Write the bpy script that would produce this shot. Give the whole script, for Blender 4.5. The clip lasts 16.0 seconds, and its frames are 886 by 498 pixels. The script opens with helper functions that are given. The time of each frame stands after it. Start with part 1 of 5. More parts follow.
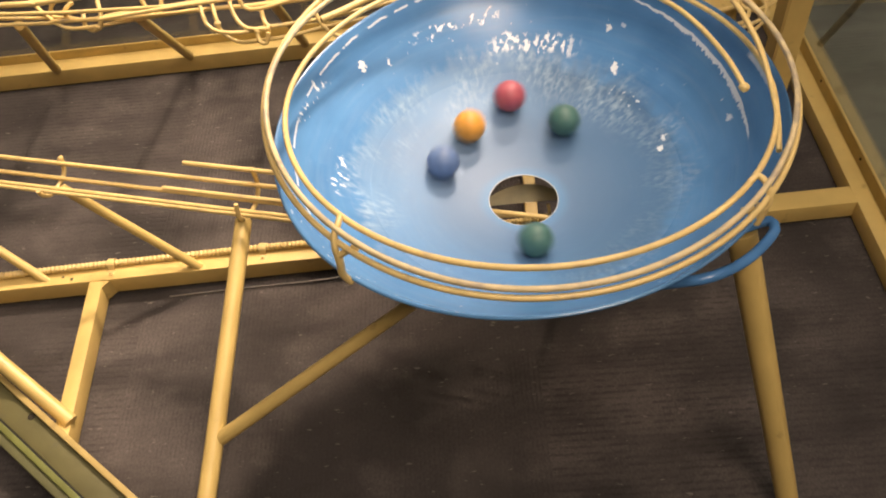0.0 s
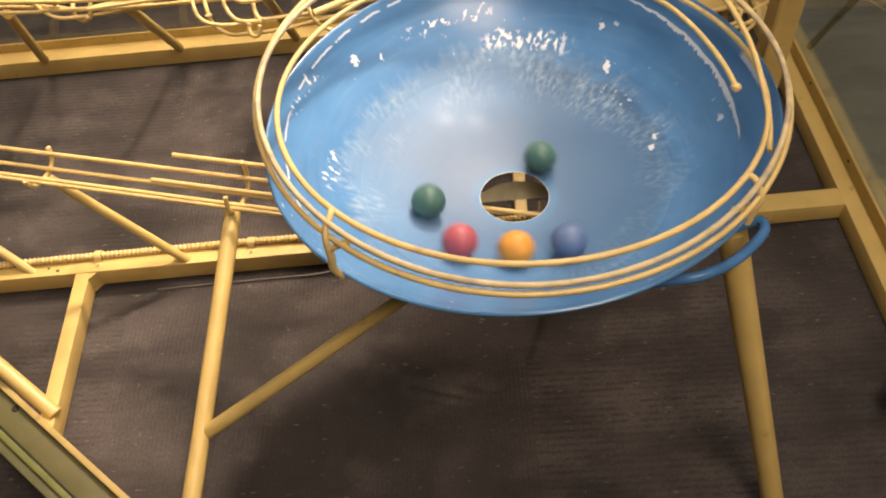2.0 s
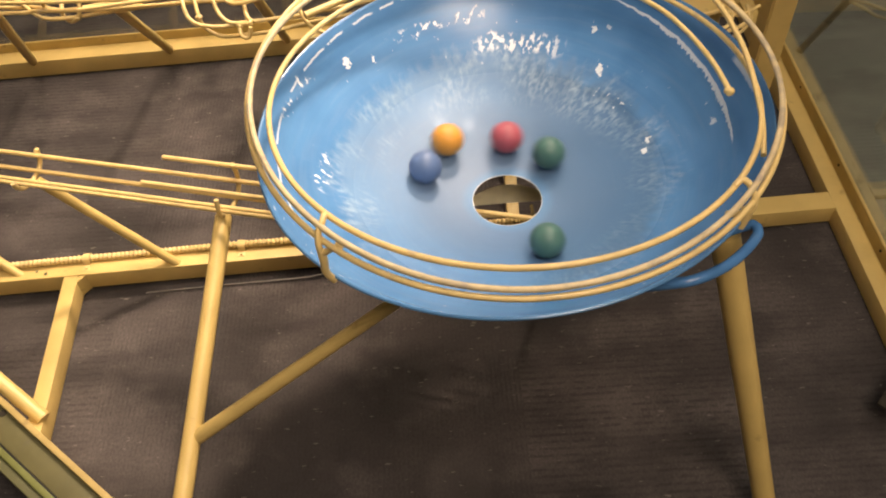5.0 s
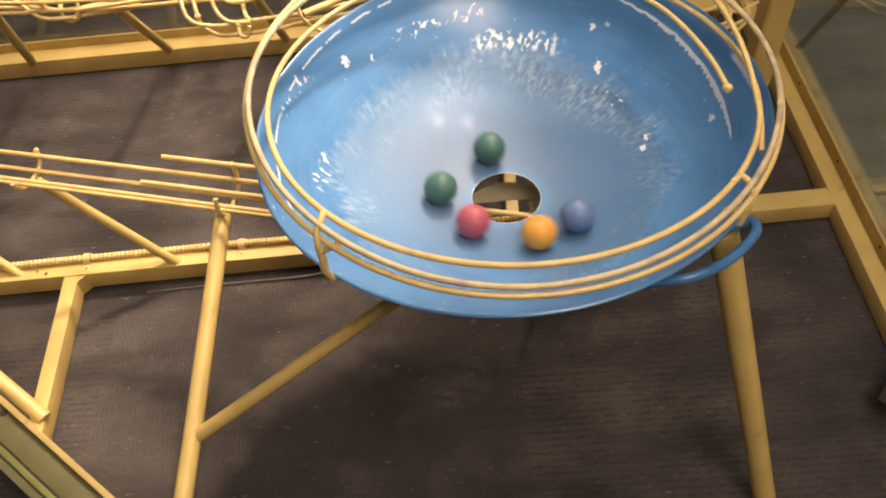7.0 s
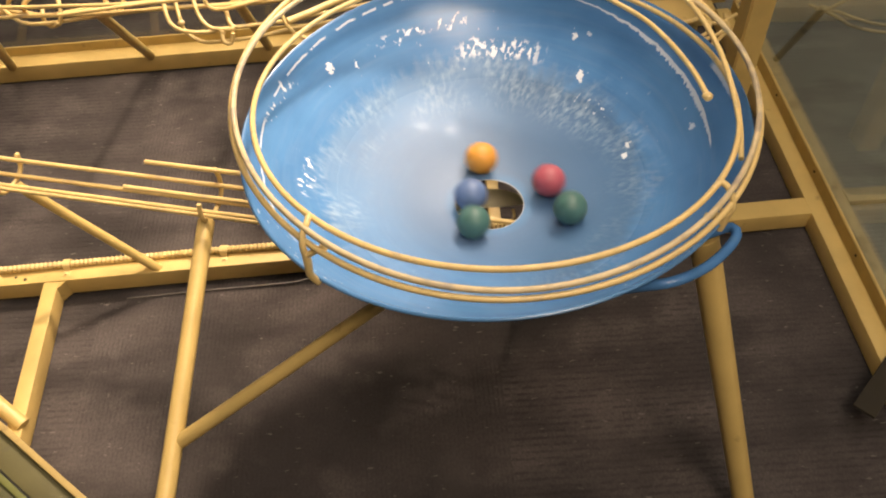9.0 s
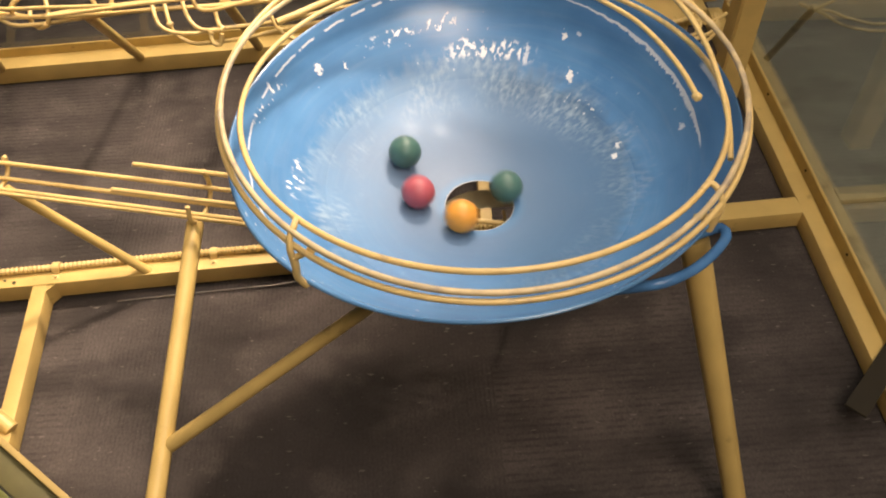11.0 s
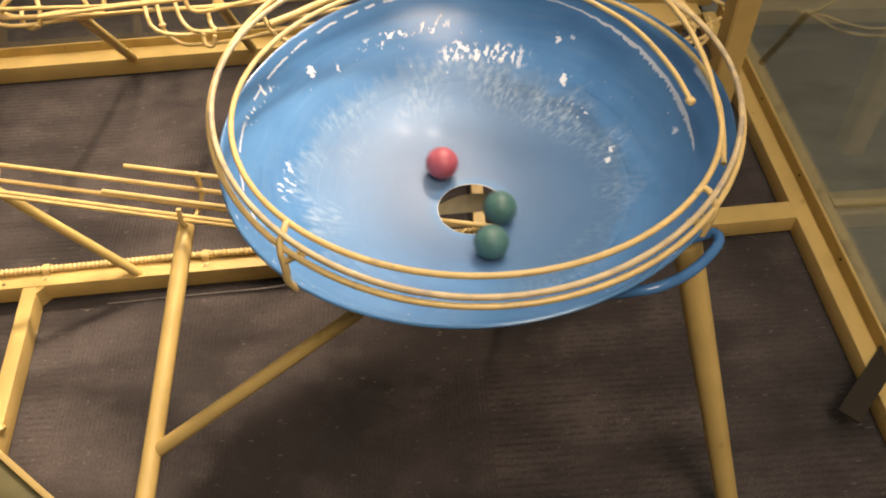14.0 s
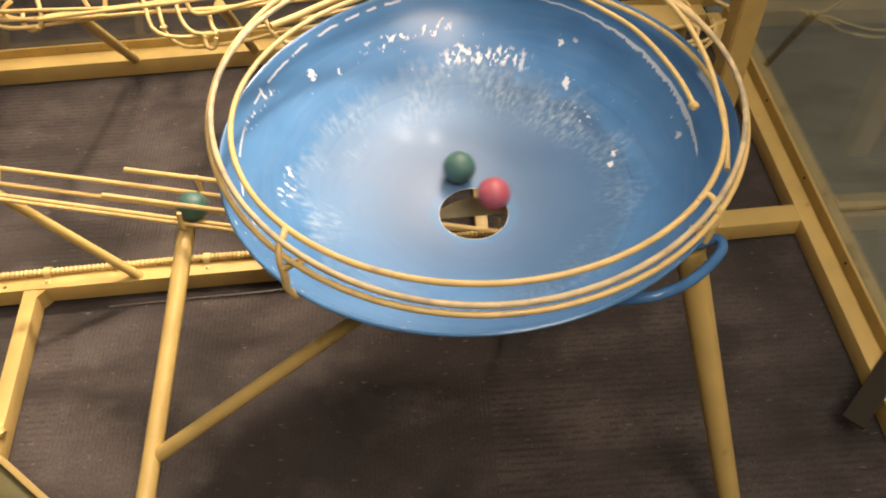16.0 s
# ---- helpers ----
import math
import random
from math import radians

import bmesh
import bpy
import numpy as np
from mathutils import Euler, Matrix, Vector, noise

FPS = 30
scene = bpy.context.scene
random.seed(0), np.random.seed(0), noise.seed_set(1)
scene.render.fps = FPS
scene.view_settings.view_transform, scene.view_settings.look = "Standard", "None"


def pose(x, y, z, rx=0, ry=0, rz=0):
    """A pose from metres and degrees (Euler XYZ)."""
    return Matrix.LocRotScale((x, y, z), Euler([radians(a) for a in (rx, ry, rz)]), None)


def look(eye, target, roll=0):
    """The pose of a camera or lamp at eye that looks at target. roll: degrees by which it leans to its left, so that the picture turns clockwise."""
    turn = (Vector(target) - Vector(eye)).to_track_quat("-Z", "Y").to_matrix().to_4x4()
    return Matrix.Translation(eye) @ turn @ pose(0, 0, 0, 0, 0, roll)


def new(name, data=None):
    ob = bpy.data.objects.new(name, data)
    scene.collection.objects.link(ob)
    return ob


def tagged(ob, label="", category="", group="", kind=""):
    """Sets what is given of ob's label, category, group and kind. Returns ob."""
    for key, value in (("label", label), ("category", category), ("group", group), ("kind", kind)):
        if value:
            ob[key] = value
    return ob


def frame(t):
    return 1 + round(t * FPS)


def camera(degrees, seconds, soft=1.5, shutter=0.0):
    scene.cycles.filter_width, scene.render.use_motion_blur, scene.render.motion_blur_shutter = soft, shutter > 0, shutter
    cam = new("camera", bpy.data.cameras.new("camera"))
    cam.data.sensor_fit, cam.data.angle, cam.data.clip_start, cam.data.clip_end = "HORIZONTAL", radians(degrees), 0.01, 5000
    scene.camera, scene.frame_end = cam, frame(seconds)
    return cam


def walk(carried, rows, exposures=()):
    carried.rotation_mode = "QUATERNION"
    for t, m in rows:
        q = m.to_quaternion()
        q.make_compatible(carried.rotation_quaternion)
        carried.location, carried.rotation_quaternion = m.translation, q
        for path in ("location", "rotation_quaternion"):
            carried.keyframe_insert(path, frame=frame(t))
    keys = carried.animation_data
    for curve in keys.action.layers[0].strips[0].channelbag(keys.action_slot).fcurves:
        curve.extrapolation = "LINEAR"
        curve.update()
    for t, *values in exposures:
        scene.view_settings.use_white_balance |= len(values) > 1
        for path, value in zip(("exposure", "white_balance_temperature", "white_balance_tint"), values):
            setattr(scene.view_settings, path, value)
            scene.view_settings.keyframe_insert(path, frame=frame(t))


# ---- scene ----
cam = camera(55.0, 16.0, soft=2.0, shutter=0.5)
PATH = [
    (0, (-0.092, -0.917, 1.433), (-0.152, 0.37, -0.096), -6.2),
    (0.5, (-0.094, -0.914, 1.433), (-0.159, 0.37, -0.1), -6.2),
    (1, (-0.094, -0.912, 1.43), (-0.144, 0.368, -0.106), -5.4),
    (1.5, (-0.095, -0.918, 1.431), (-0.132, 0.358, -0.108), -4.9),
    (2, (-0.098, -0.918, 1.43), (-0.127, 0.364, -0.104), -4.4),
    (2.5, (-0.096, -0.915, 1.429), (-0.128, 0.367, -0.106), -4.5),
    (3, (-0.098, -0.912, 1.429), (-0.12, 0.369, -0.107), -3.3),
    (3.5, (-0.098, -0.916, 1.436), (-0.117, 0.378, -0.088), -3.9),
    (4, (-0.106, -0.915, 1.428), (-0.105, 0.376, -0.099), -3.3),
    (6.5, (-0.099, -0.911, 1.427), (-0.108, 0.371, -0.108), -3.7),
    (7, (-0.101, -0.914, 1.428), (-0.106, 0.368, -0.107), -3.8),
    (7.5, (-0.107, -0.909, 1.426), (-0.101, 0.373, -0.109), -3.5),
    (8, (-0.104, -0.913, 1.425), (-0.079, 0.372, -0.108), -2.2),
    (8.5, (-0.106, -0.918, 1.427), (-0.069, 0.377, -0.097), -2.0),
    (9, (-0.108, -0.925, 1.428), (-0.063, 0.375, -0.091), -1.9),
    (9.5, (-0.107, -0.923, 1.426), (-0.052, 0.376, -0.093), -1.9),
    (12, (-0.097, -0.919, 1.426), (-0.039, 0.379, -0.095), -1.7),
    (12.5, (-0.101, -0.923, 1.426), (-0.033, 0.377, -0.093), -1.5),
    (13, (-0.1, -0.924, 1.427), (-0.03, 0.377, -0.091), -1.5),
    (13.5, (-0.092, -0.915, 1.426), (-0.024, 0.386, -0.092), -1.7),
    (14, (-0.095, -0.914, 1.422), (-0.027, 0.388, -0.095), -1.2),
    (14.5, (-0.097, -0.916, 1.423), (-0.033, 0.385, -0.094), -1.3),
    (15, (-0.087, -0.909, 1.423), (-0.029, 0.392, -0.095), -1.7),
    (15.5, (-0.083, -0.905, 1.424), (-0.027, 0.395, -0.095), -1.9),
    (16, (-0.089, -0.901, 1.422), (-0.032, 0.399, -0.098), -1.5),
]
walk(cam, [(t, look(eye, target, roll)) for t, eye, target, roll in PATH])

# ---- light ----
world = bpy.data.worlds.new("room_air")
scene.world = world
world.use_nodes = True
world.node_tree.nodes["Background"].inputs[0].default_value = (1.0, 0.98, 0.94, 1)
world.node_tree.nodes["Background"].inputs[1].default_value = 0.56
scene.view_settings.exposure = 0.0


def ceiling_spot_or_fill(x, y, z, power, size, colour):
    d = bpy.data.lights.new("ceiling_spot_or_fill", "AREA")
    d.shape, d.size, d.energy, d.color = "DISK", size, power, colour
    ob = new("ceiling_spot_or_fill", d)
    ob.matrix_world = look((x, y, z), (0, 0.1, 0.4))
    return ob


WARM = (1.0, 0.788, 0.615)
# two narrow spots aimed at the bowl
for x, y in ((1.06, 0.60), (0.62, 0.54)):
    d = bpy.data.lights.new("bowl_spot", "SPOT")
    d.energy, d.color, d.spot_size, d.spot_blend, d.shadow_soft_size = 82, WARM, radians(30), 1.0, 0.03
    new("bowl_spot", d).matrix_world = look((x, y, 3.15), (-0.20, 0.10, 0.5))
ceiling_spot_or_fill(-0.52, 0.49, 3.15, 2, 0.06, (1.0, 0.6, 0.45))
# broad unseen fill from the front, added to lift the shaded parts
ceiling_spot_or_fill(0.55, -1.65, 3.15, 50, 1.30, WARM)
# the hall's general light
d = bpy.data.lights.new("ceiling_light", "AREA")
d.shape, d.size, d.energy, d.color = "SQUARE", 4.2, 72, (1.0, 0.96, 0.90)
new("ceiling_light", d).matrix_world = look((0.3, -0.6, 5.15), (0.3, -0.6, 0.0))
# the exhibit's main spot, high behind the track
d = bpy.data.lights.new("main_spot", "SPOT")
d.energy, d.color, d.spot_size, d.spot_blend, d.shadow_soft_size = 1850, WARM, radians(22), 1.0, 0.26
new("main_spot", d).matrix_world = look((1.02, 3.15, 5.0), (-0.98, -0.18, 0.05))

# a second spot, almost overhead of the back track
d = bpy.data.lights.new("track_spot", "SPOT")
d.energy, d.color, d.spot_size, d.spot_blend, d.shadow_soft_size = 560, WARM, radians(21), 1.0, 0.50
new("track_spot", d).matrix_world = look((-0.70, 1.15, 5.0), (-0.85, 0.62, 0.1))

# ---- materials ----
def material(name, base, rough=0.5, metal=0.0, vary=0.12, scale=30.0, fine=300.0, bump=0.1, dirt=None, dirt_at=0.62, dirt_scale=9.0,
             dirt_amount=0.7, coat=0.0):
    m = bpy.data.materials.new(name)
    m.use_nodes = True
    n, l = m.node_tree.nodes, m.node_tree.links
    b = n["Principled BSDF"]
    b.inputs["Roughness"].default_value, b.inputs["Metallic"].default_value = rough, metal
    b.inputs["Coat Weight"].default_value = coat
    co = n.new("ShaderNodeTexCoord")
    big, small = n.new("ShaderNodeTexNoise"), n.new("ShaderNodeTexNoise")
    for node, s in ((big, scale), (small, fine)):
        node.inputs["Scale"].default_value, node.inputs["Detail"].default_value = s, 5
        l.new(co.outputs["Object"], node.inputs["Vector"])
    ramp = n.new("ShaderNodeValToRGB")
    ramp.color_ramp.elements[0].position, ramp.color_ramp.elements[1].position = 0.3, 0.7
    ramp.color_ramp.elements[0].color = (*[c * (1 - vary) for c in base], 1)
    ramp.color_ramp.elements[1].color = (*[min(1, c * (1 + vary)) for c in base], 1)
    l.new(big.outputs["Fac"], ramp.inputs[0])
    out = ramp.outputs[0]
    if dirt:
        spots = n.new("ShaderNodeTexNoise")
        spots.inputs["Scale"].default_value, spots.inputs["Detail"].default_value = dirt_scale, 8
        l.new(co.outputs["Object"], spots.inputs["Vector"])
        mask = n.new("ShaderNodeMapRange")
        mask.inputs["From Min"].default_value, mask.inputs["From Max"].default_value = dirt_at, dirt_at + 0.12
        mask.inputs["To Max"].default_value = dirt_amount
        l.new(spots.outputs["Fac"], mask.inputs["Value"])
        mix = n.new("ShaderNodeMix")
        mix.data_type = "RGBA"
        l.new(mask.outputs[0], mix.inputs["Factor"])
        l.new(out, mix.inputs["A"])
        mix.inputs["B"].default_value = (*dirt, 1)
        out = mix.outputs["Result"]
    l.new(out, b.inputs["Base Color"])
    bp = n.new("ShaderNodeBump")
    bp.inputs["Strength"].default_value, bp.inputs["Distance"].default_value = bump, 0.002
    l.new(small.outputs["Fac"], bp.inputs["Height"])
    l.new(bp.outputs[0], b.inputs["Normal"])
    rr = n.new("ShaderNodeMapRange")
    rr.inputs["To Min"].default_value, rr.inputs["To Max"].default_value = max(0.03, rough - 0.12), min(1, rough + 0.12)
    l.new(big.outputs["Fac"], rr.inputs["Value"])
    l.new(rr.outputs[0], b.inputs["Roughness"])
    return m


YELLOW = (0.60, 0.425, 0.140)
M_BEAM = material("yellow_beam_paint", YELLOW, 0.42, vary=0.10, scale=14, fine=220, bump=0.12, dirt=(0.20, 0.12, 0.03), dirt_at=0.66, dirt_scale=26)
M_WIRE = material("yellow_wire_paint", (0.70, 0.510, 0.200), 0.36, vary=0.10, scale=40, fine=300, bump=0.15, dirt=(0.33, 0.26, 0.20), dirt_at=0.60,
                  dirt_scale=38, dirt_amount=0.55)
M_SCUFFED = material("scuffed_wire_paint", (0.58, 0.46, 0.25), 0.42, vary=0.18, scale=40, fine=300, bump=0.15, dirt=(0.30, 0.25, 0.21), dirt_at=0.50,
                     dirt_scale=30, dirt_amount=0.6)
M_FLANGE = material("ochre_flange_paint", (0.50, 0.35, 0.10), 0.5, vary=0.14, scale=18, dirt=(0.12, 0.07, 0.03), dirt_at=0.64, dirt_scale=30)
M_CHANNEL = material("brown_channel_paint", (0.094, 0.082, 0.027), 0.55, vary=0.14, scale=18, dirt=(0.06, 0.05, 0.04), dirt_at=0.6, dirt_scale=20)
M_DARK = material("dark_brown_paint", (0.024, 0.018, 0.008), 0.9, vary=0.15, scale=18)
# a darker yellow than the beams
M_STRIP = material("darker_strip_paint", (0.37, 0.265, 0.088), 0.5, vary=0.12, scale=18, dirt=(0.16, 0.10, 0.04), dirt_at=0.64, dirt_scale=26)
M_LEDGE = material("dull_ledge_paint", (0.33, 0.28, 0.16), 0.6, vary=0.14, scale=16, dirt=(0.12, 0.10, 0.06), dirt_at=0.6, dirt_scale=18)
M_OLIVE = material("worn_olive_paint", (0.088, 0.084, 0.030), 0.6, vary=0.12, scale=16, dirt=(0.16, 0.11, 0.05), dirt_at=0.6, dirt_scale=18)
M_GREEN = material("worn_green_paint", (0.130, 0.135, 0.032), 0.5, vary=0.14, scale=16, dirt=(0.16, 0.11, 0.05), dirt_at=0.6, dirt_scale=18)
M_PLATE = material("pale_plate_paint", (0.74, 0.68, 0.46), 0.5, vary=0.12, scale=40, dirt=(0.30, 0.26, 0.18), dirt_at=0.62, dirt_scale=40)
M_RED = material("dull_red_paint", (0.36, 0.030, 0.030), 0.45, vary=0.10, scale=30)
M_STEEL = material("dull_steel", (0.35, 0.31, 0.26), 0.35, metal=0.9)
M_SEAL = material("black_rubber", (0.02, 0.02, 0.02), 0.6)
M_HANDLE = material("blue_handle_enamel", (0.070, 0.19, 0.41), 0.16, vary=0.15, scale=25, dirt=(0.12, 0.22, 0.36), dirt_at=0.6, dirt_scale=30)
M_ROOM = material("dark_room_paint", (0.20, 0.18, 0.15), 0.8, scale=3)


def carpet(name, base, light, along="Y"):
    """Short-pile ribbed carpet tiles, dusty, with scuffed patches and pale lint."""
    m = bpy.data.materials.new(name)
    m.use_nodes = True
    n, l = m.node_tree.nodes, m.node_tree.links
    b = n["Principled BSDF"]
    b.inputs["Roughness"].default_value = 0.95
    b.inputs["Specular IOR Level"].default_value = 0.2
    co = n.new("ShaderNodeTexCoord")

    def tex(s, detail=4, stretch=(1, 1, 1)):
        mp, t = n.new("ShaderNodeMapping"), n.new("ShaderNodeTexNoise")
        mp.inputs["Scale"].default_value = stretch
        t.inputs["Scale"].default_value, t.inputs["Detail"].default_value = s, detail
        l.new(co.outputs["Object"], mp.inputs["Vector"])
        l.new(mp.outputs[0], t.inputs["Vector"])
        return t

    def rng(src, a, z, lo=0.0, hi=1.0):
        r = n.new("ShaderNodeMapRange")
        for key, v in (("From Min", a), ("From Max", z), ("To Min", lo), ("To Max", hi)):
            r.inputs[key].default_value = v
        l.new(src, r.inputs["Value"])
        return r.outputs[0]

    def mix(fac, a, c):
        x = n.new("ShaderNodeMix")
        x.data_type = "RGBA"
        l.new(fac, x.inputs["Factor"])
        for key, v in (("A", a), ("B", c)):
            if isinstance(v, tuple):
                x.inputs[key].default_value = (*v, 1)
            else:
                l.new(v, x.inputs[key])
        return x.outputs["Result"]

    patches = tex(3.2, 6)
    dust = tex(8.5, 5, (1.0, 1.3, 1))
    streak = tex(5, 6, (0.7, 2.2, 1))
    grain = tex(260, 3, (1, 0.6, 1))
    lint = tex(85, 3, (0.55, 1.5, 1))
    worn = tex(4.0, 4)
    rnd = n.new("ShaderNodeObjectInfo")
    col = mix(rng(patches.outputs["Fac"], 0.38, 0.66), base, light)
    col = mix(rng(dust.outputs["Fac"], 0.50, 0.66, 0, 0.34), col, tuple(1.6 * c for c in light))
    col = mix(rng(streak.outputs["Fac"], 0.50, 0.66, 0, 0.55), col, tuple(c * 0.45 for c in base))
    col = mix(rng(grain.outputs["Fac"], 0.35, 0.7, 0, 0.40), col, tuple(c * 0.4 for c in base))
    col = mix(rng(lint.outputs["Fac"], 0.68, 0.73, 0, 0.5), col, (0.26, 0.23, 0.20))
    col = mix(rng(rnd.outputs["Random"], 0, 1, 0, 0.30), col, tuple(c * 0.6 for c in base))
    # fine ribs, broken into dashes and trodden flat in patches
    wave = n.new("ShaderNodeTexWave")
    wave.inputs["Scale"].default_value, wave.inputs["Distortion"].default_value = (24 if along == "Y" else 36), 1.1
    wave.inputs["Detail"].default_value, wave.inputs["Detail Scale"].default_value = 3, 3.0
    wave.bands_direction = along
    l.new(co.outputs["Object"], wave.inputs["Vector"])
    dash = tex(70, 2, (1, 1.3, 1))
    ribs = n.new("ShaderNodeMath")
    ribs.operation = "MULTIPLY"
    l.new(rng(wave.outputs["Fac"], 0.45, 0.9), ribs.inputs[0])
    l.new(rng(dash.outputs["Fac"], 0.36, 0.60), ribs.inputs[1])
    knots = n.new("ShaderNodeMath")
    knots.operation = "MULTIPLY"
    l.new(ribs.outputs[0], knots.inputs[0])
    l.new(rng(worn.outputs["Fac"], 0.40, 0.60, 0.25, 1.0), knots.inputs[1])
    col = mix(rng(knots.outputs[0], 0.0, 1.0, 0, 0.42 if along == "Y" else 0.26), col, tuple(0.40 * c for c in base))
    l.new(col, b.inputs["Base Color"])
    add = n.new("ShaderNodeMath")
    add.operation = "SUBTRACT"
    l.new(grain.outputs["Fac"], add.inputs[0])
    l.new(knots.outputs[0], add.inputs[1])
    bp = n.new("ShaderNodeBump")
    bp.inputs["Strength"].default_value, bp.inputs["Distance"].default_value = 0.32, 0.003
    l.new(add.outputs[0], bp.inputs["Height"])
    l.new(bp.outputs[0], b.inputs["Normal"])
    return m


M_CARPET = carpet("dusty_carpet", (0.048, 0.041, 0.037), (0.110, 0.092, 0.083))
M_TURNED = carpet("dusty_carpet_turned", (0.048, 0.041, 0.037), (0.110, 0.092, 0.083), "X")
M_OUTSIDE = carpet("outer_carpet", (0.250, 0.248, 0.205), (0.300, 0.297, 0.245))


def enamel():
    """Blue enamel, rubbed pale round the hole, chipped along hammered rings; lamp glare and glints are painted in."""
    m = bpy.data.materials.new("worn_blue_enamel")
    m.use_nodes = True
    n, l = m.node_tree.nodes, m.node_tree.links
    b = n["Principled BSDF"]
    co = n.new("ShaderNodeTexCoord")
    sep = n.new("ShaderNodeSeparateXYZ")
    l.new(co.outputs["Object"], sep.inputs[0])

    def math(op, a, c=None):
        x = n.new("ShaderNodeMath")
        x.operation = op
        for i, v in enumerate((a, c)):
            if v is None:
                continue
            if isinstance(v, (int, float)):
                x.inputs[i].default_value = v
            else:
                l.new(v, x.inputs[i])
        return x.outputs[0]

    def rng(src, a, z, lo=0.0, hi=1.0, smooth=False):
        r = n.new("ShaderNodeMapRange")
        r.interpolation_type = "SMOOTHSTEP" if smooth else "LINEAR"
        for key, v in (("From Min", a), ("From Max", z), ("To Min", lo), ("To Max", hi)):
            r.inputs[key].default_value = v
        l.new(src, r.inputs["Value"])
        return r.outputs[0]

    def mix(fac, a, c):
        x = n.new("ShaderNodeMix")
        x.data_type = "RGBA"
        l.new(fac, x.inputs["Factor"])
        for key, v in (("A", a), ("B", c)):
            if isinstance(v, tuple):
                x.inputs[key].default_value = (*v, 1)
            else:
                l.new(v, x.inputs[key])
        return x.outputs["Result"]

    radius = math("SQRT", math("ADD", math("MULTIPLY", sep.outputs[0], sep.outputs[0]), math("MULTIPLY", sep.outputs[1], sep.outputs[1])))
    angle = math("ARCTAN2", sep.outputs[1], sep.outputs[0])
    polar = n.new("ShaderNodeCombineXYZ")
    l.new(math("MULTIPLY", radius, 9.0), polar.inputs[0])
    l.new(math("MULTIPLY", angle, 6.0), polar.inputs[1])
    short = n.new("ShaderNodeCombineXYZ")
    l.new(math("ADD", math("MULTIPLY", radius, 15.0), math("MULTIPLY", angle, 1.6)), short.inputs[0])
    l.new(math("MULTIPLY", angle, 4.6), short.inputs[1])
    rings = n.new("ShaderNodeCombineXYZ")
    l.new(math("MULTIPLY", radius, 60.0), rings.inputs[0])
    l.new(math("MULTIPLY", angle, 1.2), rings.inputs[1])

    def noise_at(vec, s, detail=4):
        t = n.new("ShaderNodeTexNoise")
        t.inputs["Scale"].default_value, t.inputs["Detail"].default_value = s, detail
        l.new(vec, t.inputs["Vector"])
        return t.outputs["Fac"]

    cloud = noise_at(co.outputs["Object"], 9, 6)
    fine = noise_at(co.outputs["Object"], 130, 4)
    spokes = noise_at(polar.outputs[0], 2.6, 5)
    circles = noise_at(rings.outputs[0], 1.0, 3)
    blue = mix(rng(cloud, 0.3, 0.7), (0.074, 0.200, 0.415), (0.112, 0.270, 0.52))
    blue = mix(rng(circles, 0.45, 0.75, 0, 0.35), blue, (0.12, 0.31, 0.57))
    # rubbed middle: a pale disc with a streaky edge, darker blue towards the hole
    jitter = math("ADD", math("MULTIPLY", math("SUBTRACT", spokes, 0.5), 0.05), math("MULTIPLY", math("SUBTRACT", cloud, 0.5), 0.04))
    disc_r = math("ADD", math("ADD", radius, jitter), math("MULTIPLY", math("COSINE", math("SUBTRACT", angle, 2.2)), -0.010))
    # grey patch beside the hole: the lamps' broad glare put into the colour
    ox, oy = math("ADD", sep.outputs[0], 0.055), math("SUBTRACT", sep.outputs[1], 0.045)
    glare_r = math("SQRT", math("ADD", math("MULTIPLY", ox, ox), math("MULTIPLY", oy, oy)))
    worn = math("ADD", glare_r, math("MULTIPLY", math("SUBTRACT", cloud, 0.5), 0.16))
    worn = math("ADD", worn, math("MULTIPLY", math("SUBTRACT", spokes, 0.5), 0.05))
    # the disc's paleness is faded by bearing, painting one side as brighter lit
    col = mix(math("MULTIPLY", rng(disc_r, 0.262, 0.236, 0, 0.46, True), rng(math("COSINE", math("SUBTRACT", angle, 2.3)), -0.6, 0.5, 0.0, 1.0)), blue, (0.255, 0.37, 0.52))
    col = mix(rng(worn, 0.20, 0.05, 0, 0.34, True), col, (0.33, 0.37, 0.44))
    col = mix(rng(noise_at(rings.outputs[0], 2.3, 4), 0.50, 0.75, 0, 0.12), col, (0.33, 0.42, 0.54))
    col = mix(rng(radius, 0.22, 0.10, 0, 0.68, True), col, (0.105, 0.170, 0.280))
    # the side outside the lamps' glare is painted a darker, deeper blue
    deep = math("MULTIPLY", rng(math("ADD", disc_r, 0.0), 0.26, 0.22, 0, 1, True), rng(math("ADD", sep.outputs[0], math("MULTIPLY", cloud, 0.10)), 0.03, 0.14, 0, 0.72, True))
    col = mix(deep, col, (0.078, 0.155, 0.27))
    # a bluer collar at the hole
    col = mix(rng(math("ADD", radius, math("MULTIPLY", cloud, 0.02)), 0.085, 0.066, 0, 0.55, True), col, (0.10, 0.25, 0.46))
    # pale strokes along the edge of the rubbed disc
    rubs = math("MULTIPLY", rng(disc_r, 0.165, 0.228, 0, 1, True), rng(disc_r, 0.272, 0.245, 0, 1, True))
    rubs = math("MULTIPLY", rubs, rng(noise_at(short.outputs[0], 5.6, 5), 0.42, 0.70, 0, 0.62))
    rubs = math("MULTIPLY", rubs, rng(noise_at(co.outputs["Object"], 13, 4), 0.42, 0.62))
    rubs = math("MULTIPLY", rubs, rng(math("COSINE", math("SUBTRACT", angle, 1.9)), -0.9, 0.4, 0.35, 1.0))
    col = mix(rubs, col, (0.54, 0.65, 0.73))
